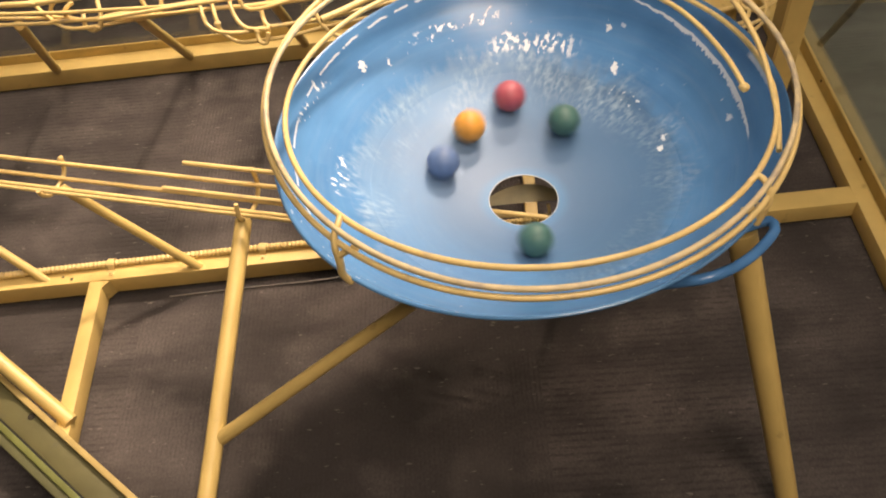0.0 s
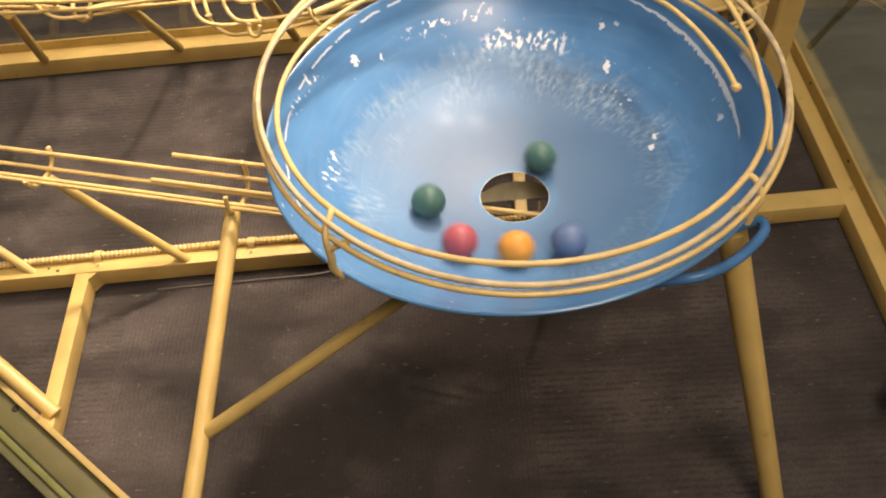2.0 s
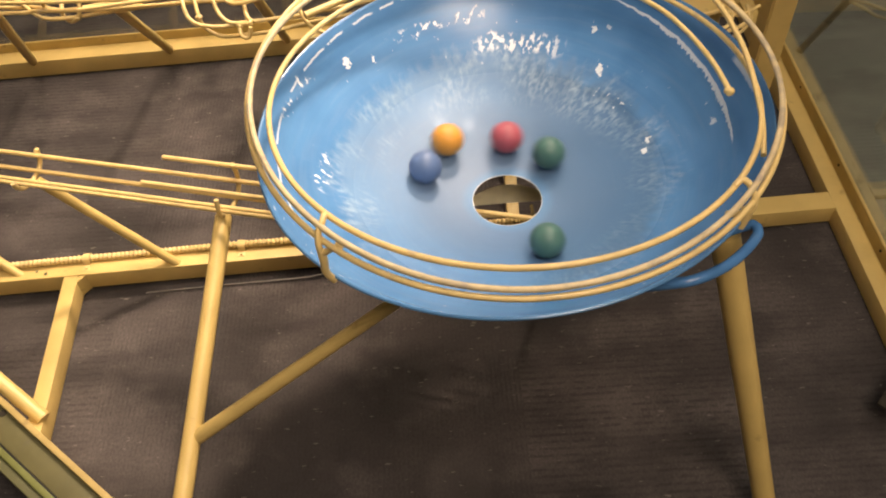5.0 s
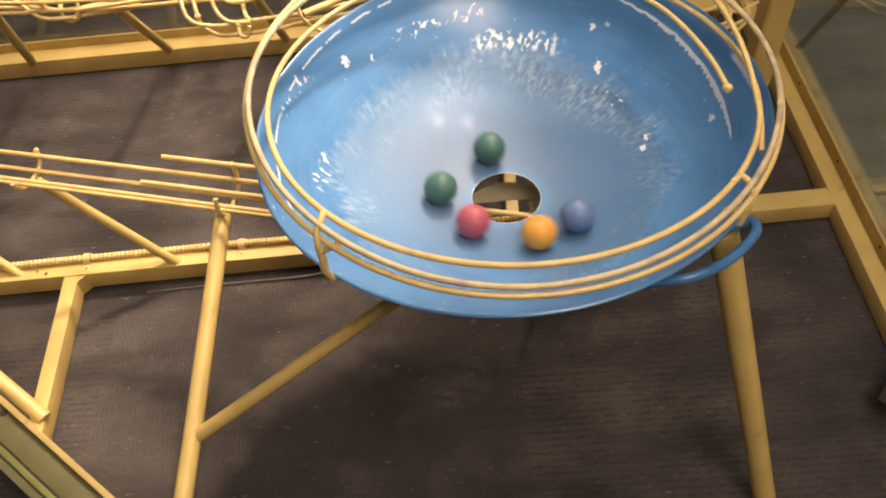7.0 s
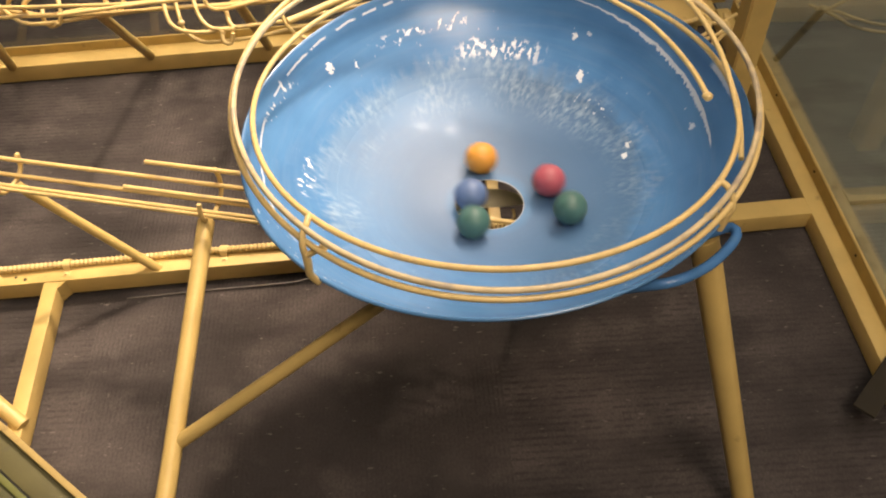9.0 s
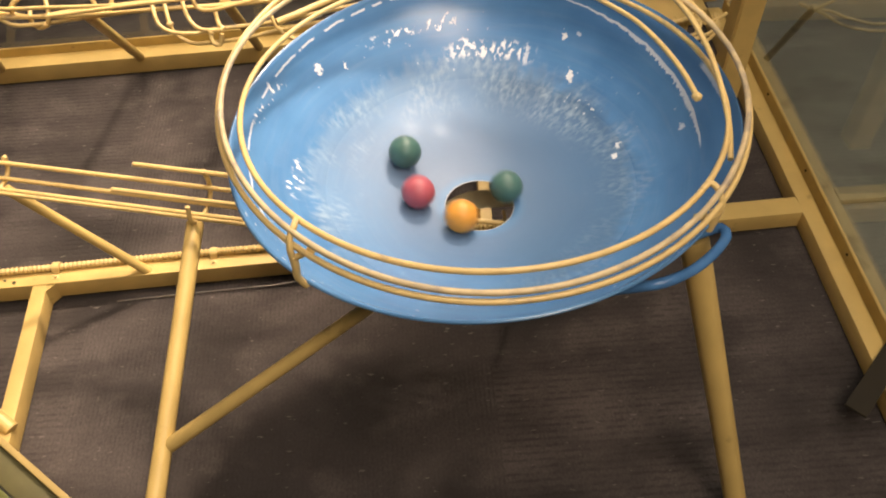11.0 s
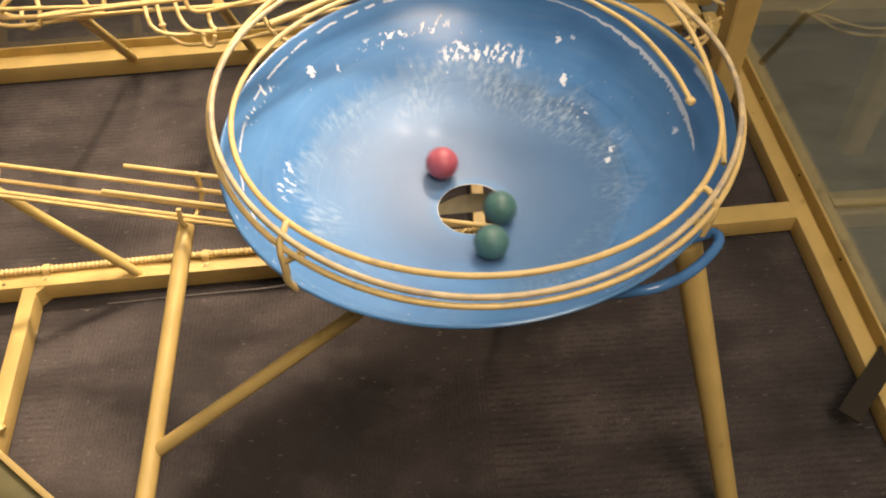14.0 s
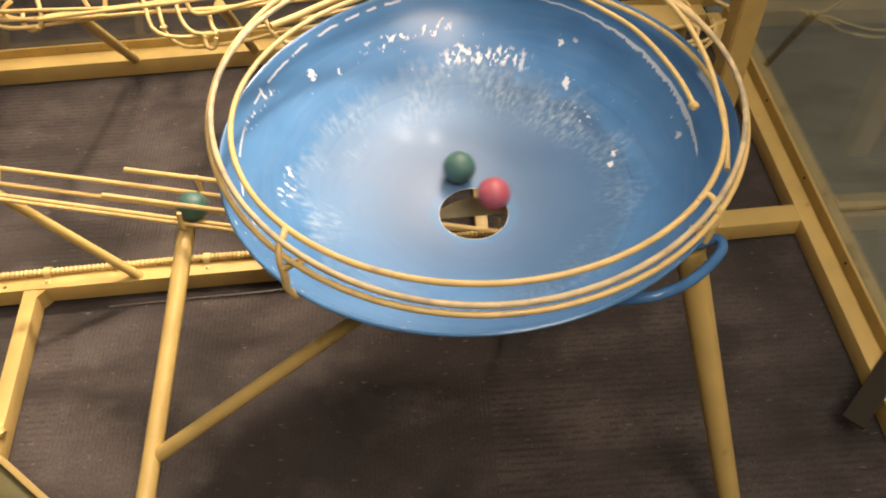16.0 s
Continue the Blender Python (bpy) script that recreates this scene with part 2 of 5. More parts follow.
    # chipped enamel and painted glints: scattered on the belt, in arcs, and single ones
    belt = math("MULTIPLY", rng(radius, 0.225, 0.262, 0, 1, True), rng(radius, 0.330, 0.30, 0, 1, True))
    chips_glints = math("MULTIPLY", belt, rng(math("ADD", noise_at(polar.outputs[0], 6.0, 4), math("MULTIPLY", math("SINE", math("SUBTRACT", angle, 0.1)), 0.045)), 0.735, 0.76, 0, 0.8))
    spots = math("MULTIPLY", belt, rng(noise_at(co.outputs["Object"], 34, 5), 0.70, 0.73, 0, 0.8))
    chips_glints = math("MAXIMUM", chips_glints, spots)
    wavy = math("ADD", radius, math("MULTIPLY", math("SUBTRACT", spokes, 0.5), 0.03))
    flake_glint = noise_at(short.outputs[0], 6.5, 6)
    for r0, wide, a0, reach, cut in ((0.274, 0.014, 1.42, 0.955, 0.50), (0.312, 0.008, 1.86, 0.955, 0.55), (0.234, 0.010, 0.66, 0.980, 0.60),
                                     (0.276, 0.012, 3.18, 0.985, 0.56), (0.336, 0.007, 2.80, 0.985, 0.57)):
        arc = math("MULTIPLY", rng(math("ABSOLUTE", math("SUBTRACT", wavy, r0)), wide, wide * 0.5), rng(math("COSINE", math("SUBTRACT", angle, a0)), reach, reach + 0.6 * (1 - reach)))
        chips_glints = math("MAXIMUM", chips_glints, math("MULTIPLY", arc, rng(flake_glint, cut, cut + 0.045)))
    warp = math("MULTIPLY", math("SUBTRACT", noise_at(co.outputs["Object"], 120, 4), 0.5), 0.014)
    for r0, a0, size in ((0.318, 2.44, 0.0060), (0.261, 0.87, 0.0065), (0.227, 0.23, 0.0045), (0.216, 0.16, 0.0042), (0.303, 1.0, 0.0045), (0.300, 2.30, 0.0035)):
        dx = math("SUBTRACT", sep.outputs[0], r0 * np.cos(a0).item())
        dy = math("MULTIPLY", math("SUBTRACT", sep.outputs[1], r0 * np.sin(a0).item()), 0.75)
        away = math("ADD", math("SQRT", math("ADD", math("MULTIPLY", dx, dx), math("MULTIPLY", dy, dy))), warp)
        chips_glints = math("MAXIMUM", chips_glints, rng(away, size, size - 0.0008))
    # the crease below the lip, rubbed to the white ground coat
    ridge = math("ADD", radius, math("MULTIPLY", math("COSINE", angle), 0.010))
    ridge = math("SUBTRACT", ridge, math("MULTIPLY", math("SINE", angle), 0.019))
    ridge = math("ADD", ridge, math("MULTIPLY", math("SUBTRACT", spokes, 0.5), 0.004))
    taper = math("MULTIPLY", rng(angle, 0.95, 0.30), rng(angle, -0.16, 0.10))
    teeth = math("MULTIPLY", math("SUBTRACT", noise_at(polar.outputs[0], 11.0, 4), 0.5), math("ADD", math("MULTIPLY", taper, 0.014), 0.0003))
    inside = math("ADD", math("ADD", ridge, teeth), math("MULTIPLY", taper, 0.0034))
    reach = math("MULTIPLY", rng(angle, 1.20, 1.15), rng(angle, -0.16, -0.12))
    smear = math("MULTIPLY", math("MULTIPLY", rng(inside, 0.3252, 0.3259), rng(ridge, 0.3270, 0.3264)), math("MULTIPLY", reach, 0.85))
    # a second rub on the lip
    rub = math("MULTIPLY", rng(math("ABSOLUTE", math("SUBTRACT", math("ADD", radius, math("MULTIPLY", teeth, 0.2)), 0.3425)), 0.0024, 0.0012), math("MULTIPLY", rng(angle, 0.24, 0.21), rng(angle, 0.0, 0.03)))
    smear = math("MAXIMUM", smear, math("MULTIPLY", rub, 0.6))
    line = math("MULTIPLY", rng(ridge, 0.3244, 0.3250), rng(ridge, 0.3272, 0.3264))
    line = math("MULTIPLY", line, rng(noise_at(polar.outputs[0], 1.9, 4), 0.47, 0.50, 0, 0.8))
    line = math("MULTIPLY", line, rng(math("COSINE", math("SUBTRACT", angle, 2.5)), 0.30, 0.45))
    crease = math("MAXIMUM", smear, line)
    # short white dashes on the front lip, a gloss sparkle painted into the colour
    dashes = n.new("ShaderNodeCombineXYZ")
    l.new(math("MULTIPLY", radius, 90.0), dashes.inputs[0])
    l.new(math("MULTIPLY", angle, 7.0), dashes.inputs[1])
    lip = math("MULTIPLY", rng(radius, 0.326, 0.333), rng(noise_at(dashes.outputs[0], 2.6, 4), 0.645, 0.69, 0, 0.75))
    lip = math("MULTIPLY", lip, rng(sep.outputs[1], -0.10, -0.16))
    chips_glints = math("MAXIMUM", chips_glints, lip)
    col = mix(math("MAXIMUM", chips_glints, crease), col, (0.84, 0.87, 0.89))
    edge = rng(radius, 0.0550, 0.0542)
    col = mix(edge, col, (0.55, 0.55, 0.54))
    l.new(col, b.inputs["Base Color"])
    l.new(rng(radius, 0.25, 0.16, 0.24, 0.43), b.inputs["Roughness"])
    b.inputs["Coat Weight"].default_value, b.inputs["Coat Roughness"].default_value = 0.07, 0.14
    l.new(rng(radius, 0.085, 0.13, 0.0, 0.05), b.inputs["Coat Weight"])
    l.new(rng(radius, 0.25, 0.15, 0.5, 0.30), b.inputs["Specular IOR Level"])
    bp = n.new("ShaderNodeBump")
    bp.inputs["Strength"].default_value, bp.inputs["Distance"].default_value = 0.22, 0.0015
    dents = math("MULTIPLY", noise_at(polar.outputs[0], 6.0, 4), math("ADD", math("MULTIPLY", belt, 0.25), 0.05))
    l.new(math("ADD", dents, math("MULTIPLY", fine, 0.05)), bp.inputs["Height"])
    l.new(bp.outputs[0], b.inputs["Normal"])
    return m


M_ENAMEL = enamel()


def ball_paint(name, base):
    return material(name, base, 0.45, vary=0.10, scale=60, fine=500, bump=0.04, dirt=tuple(0.5 * c + 0.08 for c in base), dirt_at=0.60,
                    dirt_scale=80, dirt_amount=0.4)


def clear_glass():
    m = bpy.data.materials.new("clear_glass")
    m.use_nodes = True
    n, l = m.node_tree.nodes, m.node_tree.links
    b = n["Principled BSDF"]
    b.inputs["Base Color"].default_value = (0.93, 0.97, 0.93, 1)
    b.inputs["Transmission Weight"].default_value, b.inputs["Roughness"].default_value, b.inputs["IOR"].default_value = 1.0, 0.0, 1.5
    return m


M_GLASS = clear_glass()


# ---- shapes ----
def part(name, bm, mat, parent=None, label="", smooth=True):
    me = bpy.data.meshes.new(name)
    bmesh.ops.recalc_face_normals(bm, faces=bm.faces)
    bm.to_mesh(me)
    bm.free()
    for mt in (mat if isinstance(mat, (list, tuple)) else (mat,)):
        me.materials.append(mt)
    if smooth:
        me.polygons.foreach_set("use_smooth", [True] * len(me.polygons))
        me.set_sharp_from_angle(angle=radians(40))
    ob = new(name, me)
    if parent:
        ob.parent = parent
    if label:
        ob["label"] = label
    return ob


def empty(name, label, category, group="", x=0, y=0, z=0):
    ob = new(name)
    ob.location = (x, y, z)
    return tagged(ob, label, category, group)


def smooth_line(points, step=0.015, closed=False):
    """Catmull-Rom through the points."""
    p = [Vector(q) for q in points]
    out, count = [], len(p)
    for i in range(count if closed else count - 1):
        if closed:
            a, b, c, d = (p[(i + k) % count] for k in (-1, 0, 1, 2))
        else:
            a, b, c, d = p[max(i - 1, 0)], p[i], p[i + 1], p[min(i + 2, count - 1)]
        k = max(2, int((c - b).length / step))
        for s in range(k):
            t = s / k
            out.append(0.5 * (2 * b + (c - a) * t + (2 * a - 5 * b + 4 * c - d) * t * t + (3 * b - a - 3 * c + d) * t ** 3))
    return out if closed else out + [p[-1]]


def tube(points, r, sides=10, closed=False, end_r=None, bm=None):
    """A round bar along the points; end_r: its radius at the far end."""
    bm = bm or bmesh.new()
    p = [Vector(q) for q in points]
    count, rings, up = len(p), [], Vector((0, 0, 1))
    for i, q in enumerate(p):
        a = p[i - 1] if i or closed else q
        b = p[(i + 1) % count] if i < count - 1 or closed else q
        d = (b - a).normalized()
        if abs(d.dot(up)) > 0.97:
            up = Vector((0, 1, 0)) if abs(d.y) < 0.9 else Vector((1, 0, 0))
        s = d.cross(up).normalized()
        u = s.cross(d)
        up = u
        rad = r if end_r is None else r + (end_r - r) * i / (count - 1)
        rings.append([bm.verts.new(q + rad * (math.cos(2 * math.pi * k / sides) * s + math.sin(2 * math.pi * k / sides) * u)) for k in range(sides)])
    for i in range(count if closed else count - 1):
        a, b = rings[i], rings[(i + 1) % count]
        shift = 0
        if closed and i == count - 1:
            shift = min(range(sides), key=lambda k: (b[k].co - a[0].co).length)
        for k in range(sides):
            bm.faces.new((a[k], a[(k + 1) % sides], b[(k + 1 + shift) % sides], b[(k + shift) % sides]))
    if not closed:
        for ring, q, back in ((rings[0], p[0], p[0] - p[1]), (rings[-1], p[-1], p[-1] - p[-2])):
            tip = bm.verts.new(q + 0.35 * r * back.normalized())
            for k in range(sides):
                bm.faces.new((ring[k], ring[(k + 1) % sides], tip))
    return bm


def bar(a, b, width, height, bevel=0.003, z_top=None):
    """A square tube from a to b; the points run along the middle of its top face."""
    a, b = Vector(a), Vector(b)
    d = (b - a).normalized()
    s = d.cross(Vector((0, 0, 1)))
    s = s.normalized() if s.length > 1e-3 else Vector((1, 0, 0))
    u = s.cross(d)
    bm = bmesh.new()
    vs = []
    for q in (a, b):
        for i, j in ((-0.5, 0), (0.5, 0), (0.5, -1), (-0.5, -1)):
            vs.append(bm.verts.new(q + s * i * width + u * j * height))
    for f in ((0, 1, 2, 3), (7, 6, 5, 4), (0, 4, 5, 1), (1, 5, 6, 2), (2, 6, 7, 3), (3, 7, 4, 0)):
        bm.faces.new([vs[k] for k in f])
    if bevel:
        bmesh.ops.bevel(bm, geom=bm.edges[:], offset=bevel, segments=2, affect="EDGES", profile=0.6)
    return bm


def box(x0, y0, z0, x1, y1, z1, bevel=0.0):
    bm = bmesh.new()
    bmesh.ops.create_cube(bm, size=1, matrix=Matrix.LocRotScale(((x0 + x1) / 2, (y0 + y1) / 2, (z0 + z1) / 2), None, (x1 - x0, y1 - y0, z1 - z0)))
    if bevel:
        bmesh.ops.bevel(bm, geom=bm.edges[:], offset=bevel, segments=2, affect="EDGES")
    return bm


def lathe(profile, steps=96):
    bm = bmesh.new()
    rings = [[bm.verts.new((r * math.cos(2 * math.pi * k / steps), r * math.sin(2 * math.pi * k / steps), z)) for k in range(steps)] for r, z in profile]
    for i in range(len(rings)):
        a, b = rings[i], rings[(i + 1) % len(rings)]
        for k in range(steps):
            bm.faces.new((a[k], a[(k + 1) % steps], b[(k + 1) % steps], b[k]))
    return bm


def disc(centre, normal, r, h, sides=16):
    n = Vector(normal).normalized()
    return tube([Vector(centre), Vector(centre) + n * h], r, sides)


def weld(q, r=0.006):
    """One small lump of weld."""
    bm = bmesh.new()
    bmesh.ops.create_icosphere(bm, subdivisions=2, radius=r, matrix=Matrix.LocRotScale(Vector(q), None, (1, 1, 0.8)))
    for v in bm.verts:
        v.co += noise.noise_vector(v.co * 160) * r * 0.25
    return bm


# ---- the room ----
FLOOR = 0.05
floor = tagged(part("floor", box(-5, -4, FLOOR - 0.2, 5, 5, FLOOR - 0.004), M_OUTSIDE, smooth=False), "dark ribbed carpet floor with dust and lint", "floor", kind="structure")
SIDE_T = 0.396
for i in range(-5, 3):
    for j in range(-3, 5):
        x, y = -0.372 + i * SIDE_T, -0.46 + j * SIDE_T
        part("carpet_tile", box(x, y, FLOOR - 0.012, min(x + SIDE_T, 0.745), y + SIDE_T, FLOOR), M_TURNED if i in (-1, 0) else M_CARPET, floor, smooth=False)
ceiling = tagged(part("ceiling", box(-5, -4, 5.2, 5, 5, 5.4), M_ROOM, smooth=False), "dark painted ceiling", "ceiling", kind="structure")
for name, b in (("wall_north", (-5, 5, -0.2, 5, 5.2, 5.4)), ("wall_south", (-5, -4.2, -0.2, 5, -4, 5.4)), ("wall_east", (5, -4, -0.2, 5.2, 5, 5.4)),
                ("wall_west", (-5.2, -4, -0.2, -5, 5, 5.4))):
    tagged(part(name, box(*b), M_ROOM, smooth=False), "dark plain room wall", "wall", kind="structure")

# ---- the frame ----
TOP, W = 0.10, 0.047
frame_thing = empty("machine_frame", "yellow painted welded square-tube base frame of the ball machine", "frame")
FY0, FS = 0.245, 0.040          # front beam: y = FY0 + FS * x along its middle


def fy(x):
    return FY0 + FS * x


part("cross_beam", bar((-1.9, fy(-1.9), TOP), (0.712, fy(0.712), TOP), W, 0.043), M_BEAM, frame_thing)
part("side_beam", bar((0.728, -0.75, TOP), (0.728, 1.0, TOP), 0.034, W), M_BEAM, frame_thing)
BY0, BS = 0.985, 0.046
part("back_beam", bar((-1.9, BY0 - 1.9 * BS, TOP), (0.71, BY0 + 0.71 * BS, TOP), 0.05, W), M_BEAM, frame_thing)
part("side_groove", box(0.7455, -0.75, FLOOR, 0.7515, 1.0, TOP - 0.006, 0.001), M_FLANGE, frame_thing, "ochre groove beside the beam")
part("side_flange", box(0.7520, -0.75, FLOOR, 0.7565, 1.0, 0.125, 0.001), M_FLANGE, frame_thing, "ochre steel flange holding the glass")
part("flange_edge", box(0.7515, -0.75, 0.1255, 0.7575, 1.0, 0.1285, 0.001), M_BEAM, frame_thing)
part("outer_ledge", box(0.765, -0.75, FLOOR, 0.828, 1.0, 0.066, 0.003), M_LEDGE, frame_thing, "dull yellowish base ledge beyond the glass")
part("outer_beam", bar((0.829, 0.330, 0.064), (2.2, 0.345, 0.064), 0.040, 0.014, 0.003), M_LEDGE, frame_thing, "dull yellowish base beam beyond the glass")
bm = bar((-1.9, BY0 + 0.026 - 1.9 * BS, 0.125), (0.75, BY0 + 0.026 + 0.75 * BS, 0.125), 0.005, 0.035, 0.001)
part("back_flange", bm, M_FLANGE, frame_thing, "ochre steel flange holding the glass")
part("tie_beam", bar((-0.863, fy(-0.863) - 0.02, TOP - 0.002), (-0.847, -0.165, TOP - 0.002), 0.029, 0.045), M_BEAM, frame_thing)
part("middle_beam", bar((0.045, fy(0.045) + 0.02, TOP - 0.002), (0.075, 0.95, TOP - 0.002), 0.026, 0.045), M_BEAM, frame_thing)
part("corner_post", box(0.557, 0.475, FLOOR, 0.606, 0.530, 2.2, 0.003), M_BEAM, frame_thing)
# bolts on the flanges
for y in (0.62, 0.36, 0.12):
    part("bolt", disc((0.7522, y, 0.112), (-1, 0, 0), 0.003, 0.002), M_DARK, frame_thing)
# flat dark bar modelled in place of the frame's reflection in the pane
part("pane_reflection", bar((0.638, -0.222, 0.108), (0.89, 0.025, 0.108), 0.040, 0.006, 0.002), M_DARK, frame_thing, "dark brown strip standing in for a reflection in the glass")
# near glazing beam, on the slant
NA, NB = Vector((-1.45, 0.355, 0)), Vector((-0.30, -0.619, 0))
nd = (NB - NA).normalized()
nn = Vector((nd.y, -nd.x, 0))     # outwards
if nn.y > 0:
    nn = -nn


def near_bar(name, off, z, width, height, mat, label=""):
    a, b = NA + nn * off, NB + nn * off
    return part(name, bar((a.x, a.y, z), (b.x, b.y, z), width, height, 0.002), mat, frame_thing, label)


near_bar("near_inner_strip", 0.005, 0.131, 0.011, 0.081, M_STRIP)
near_bar("near_channel", 0.0325, 0.120, 0.043, 0.066, M_CHANNEL, "brown recessed glazing channel")
near_bar("near_seal", 0.0555, 0.1185, 0.003, 0.05, M_SEAL, "black glazing seal")
near_bar("near_outer_strip", 0.0625, 0.119, 0.011, 0.06, M_GREEN, "worn green outer strip")
near_bar("near_outer_lip", 0.0760, 0.113, 0.016, 0.058, M_OLIVE, "olive worn outer lip")
part("bolt", disc((-0.898, -0.135, 0.117), (0, 0, 1), 0.007, 0.004), M_DARK, frame_thing)

bm = bmesh.new()
top = [bm.verts.new(q) for q in ((-0.8480, fy(-0.848) - 0.0225, TOP - 0.003), (-0.8330, fy(-0.833) - 0.0225, TOP - 0.003), (-0.8480, fy(-0.848) - 0.041, TOP - 0.003))]
low = [bm.verts.new((v.co.x, v.co.y, FLOOR + 0.006)) for v in top]
bm.faces.new(top)
bm.faces.new(low[::-1])
for k in range(3):
    bm.faces.new((top[k], low[k], low[(k + 1) % 3], top[(k + 1) % 3]))
bmesh.ops.recalc_face_normals(bm, faces=bm.faces[:])
part("corner_fillet", bm, M_BEAM, frame_thing, smooth=False)
for x, y, r in ((-0.915, 0.196, 0.004), (-0.935, 0.203, 0.003), (-0.838, 0.206, 0.002)):
    part("paint_chip", disc((x, y, TOP + 0.0004), (0, 0, 1), r, 0.0008, 9), M_CHANNEL, frame_thing, "bare spot in the yellow paint")

# flexible conduit on the cross beam
conduit = empty("flexible_conduit", "yellow painted ribbed flexible conduit clipped along the cross beam", "conduit")
CZ, CR = TOP + 0.0075, 0.0068


def cy(x):
    return fy(x) + 0.012


x = -1.6
bm = bmesh.new()
pts = []
while x < 0.16:
    pts.append((x, cy(x) + 0.003 * math.sin(x * 7), CZ + 0.0015 * math.sin(x * 11)))
    x += 0.0022
ringv = []
for i, q in enumerate(pts):
    r = CR + (0.0011 if i % 4 in (0, 1) else -0.0009)
    ringv.append([bm.verts.new((q[0], q[1] + r * math.cos(a * math.pi / 4), q[2] + r * math.sin(a * math.pi / 4))) for a in range(8)])
for a, b in zip(ringv, ringv[1:]):
    for k in range(8):
        bm.faces.new((a[k], a[(k + 1) % 8], b[(k + 1) % 8], b[k]))
part("hose", bm, M_WIRE, conduit)
for x in (-1.16, -0.834, -0.518, -0.20):
    y = cy(x) + 0.003 * math.sin(x * 7)
    arc = [(x, y + 0.011 * math.cos(a), CZ + 0.009 * math.sin(a)) for a in [math.pi * k / 8 for k in range(9)]]
    bm = bmesh.new()
    rows = [[bm.verts.new((px + dx, py, pz)) for px, py, pz in [(x, y - 0.026, TOP + 0.001), (x, y - 0.013, TOP + 0.0015)] + arc[::-1] + [(x, y + 0.013, TOP + 0.001)]] for dx in (-0.007, 0.007)]
    for k in range(len(rows[0]) - 1):
        bm.faces.new((rows[0][k], rows[0][k + 1], rows[1][k + 1], rows[1][k]))
    bmesh.ops.recalc_face_normals(bm, faces=bm.faces[:])
    bmesh.ops.solidify(bm, geom=bm.faces[:], thickness=0.0016)
    bmesh.ops.recalc_face_normals(bm, faces=bm.faces[:])
    clip = part("clip", bm, M_WIRE, conduit)
    part("screw", disc((x, y - 0.020, TOP + 0.001), (0, 0, 1), 0.0035, 0.003), M_WIRE, clip)

cable = tagged(part("loose_cable", tube(smooth_line([(-0.72, 0.170, FLOOR + 0.002), (-0.56, 0.179, FLOOR + 0.002), (-0.40, 0.186, FLOOR + 0.002), (-0.36, 0.192, FLOOR + 0.002), (-0.30, 0.205, FLOOR + 0.002)]), 0.0016, 8), M_STEEL),
               "thin grey cable lying on the carpet", "cable")

# ---- glass ----
glass_e = tagged(part("glass_east", box(0.7583, -0.75, 0.101, 0.7640, 0.985, 2.2), M_GLASS, smooth=False), "clear upright glass pane in the yellow frame", "glass pane", kind="structure")
bm = bar((-1.9, BY0 + 0.034 - 1.9 * BS, 2.2), (0.755, BY0 + 0.034 + 0.755 * BS, 2.2), 0.006, 2.1, 0)
glass_n = tagged(part("glass_north", bm, M_GLASS, smooth=False), "clear upright glass pane in the yellow frame", "glass pane", kind="structure")
for g in (glass_e, glass_n):
    g.visible_shadow = False

# ---- the bowl ----
RS, ZH = 0.434, 0.4468


def bowl_z(r):
    return ZH + RS - math.sqrt(RS * RS - r * r)


inner = [(r, bowl_z(r)) for r in np.linspace(0.0535, 0.322, 30)]
z0 = inner[-1][1]
inner += [(0.326, z0 + 0.004), (0.339, z0 + 0.024), (0.350, z0 + 0.042), (0.3535, z0 + 0.0465), (0.3555, z0 + 0.0474), (0.3572, z0 + 0.0462)]
outer = [(0.3574, z0 + 0.0440)] + [(r + 0.0030, z - 0.0035) for r, z in inner[-4::-1]]
bowl_thing = empty("funnel_bowl", "large blue enamelled bowl with a hole, worn pale inside", "bowl")
bm = lathe(inner + outer, 128)
# the lip was beaten down on one side
for v in bm.verts:
    pull = min(1.0, max(0.0, (math.hypot(v.co.x, v.co.y) - 0.275) / 0.080))
    v.co.z += (0.062 * v.co.x - 0.002) * pull
    v.co.x -= 0.003 * pull
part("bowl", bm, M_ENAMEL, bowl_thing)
hz = 0.600
handle = smooth_line([(0.118, -0.262, hz - 0.052), (0.142, -0.275, hz - 0.030), (0.168, -0.289, hz - 0.008), (0.198, -0.291, hz), (0.237, -0.275, hz), (0.271, -0.250, hz), (0.294, -0.224, hz),
                      (0.293, -0.207, hz - 0.002), (0.276, -0.203, hz - 0.012), (0.250, -0.200, hz - 0.030)], 0.008)
part("handle", tube(handle, 0.0070, 12), M_HANDLE, bowl_thing, "blue enamelled loop handle")

# ---- wire guard round the rim ----
guard = empty("rim_guard", "round guard of bent yellow wire rings clamped on the bowl rim", "wire guard")


def ring(r, z, tilt_x=0.0, tilt_y=0.0, cx=0.0, cy_=0.0, a0=0, a1=360, rise=0.0):
    full = a1 - a0 >= 360 and not rise
    k = int((a1 - a0) / 3)
    out = []
    for i in range(k if full else k + 1):
        a = radians(a0 + (a1 - a0) * i / k)
        x, y = cx + r * math.cos(a), cy_ + r * math.sin(a)
        out.append((x, y, z + tilt_x * x + tilt_y * y + rise * i / k))
    return out


RW = 0.0040
part("ring", tube(ring(0.330, 0.672, 0.0, -0.058), RW, 10, True), M_WIRE, guard)
part("ring", tube([(x, y, z + 0.17 * x * x) for x, y, z in ring(0.350, 0.681, 0.0, 0.008)], RW, 10, True), M_SCUFFED, guard, "scuffed greyish yellow wire ring")
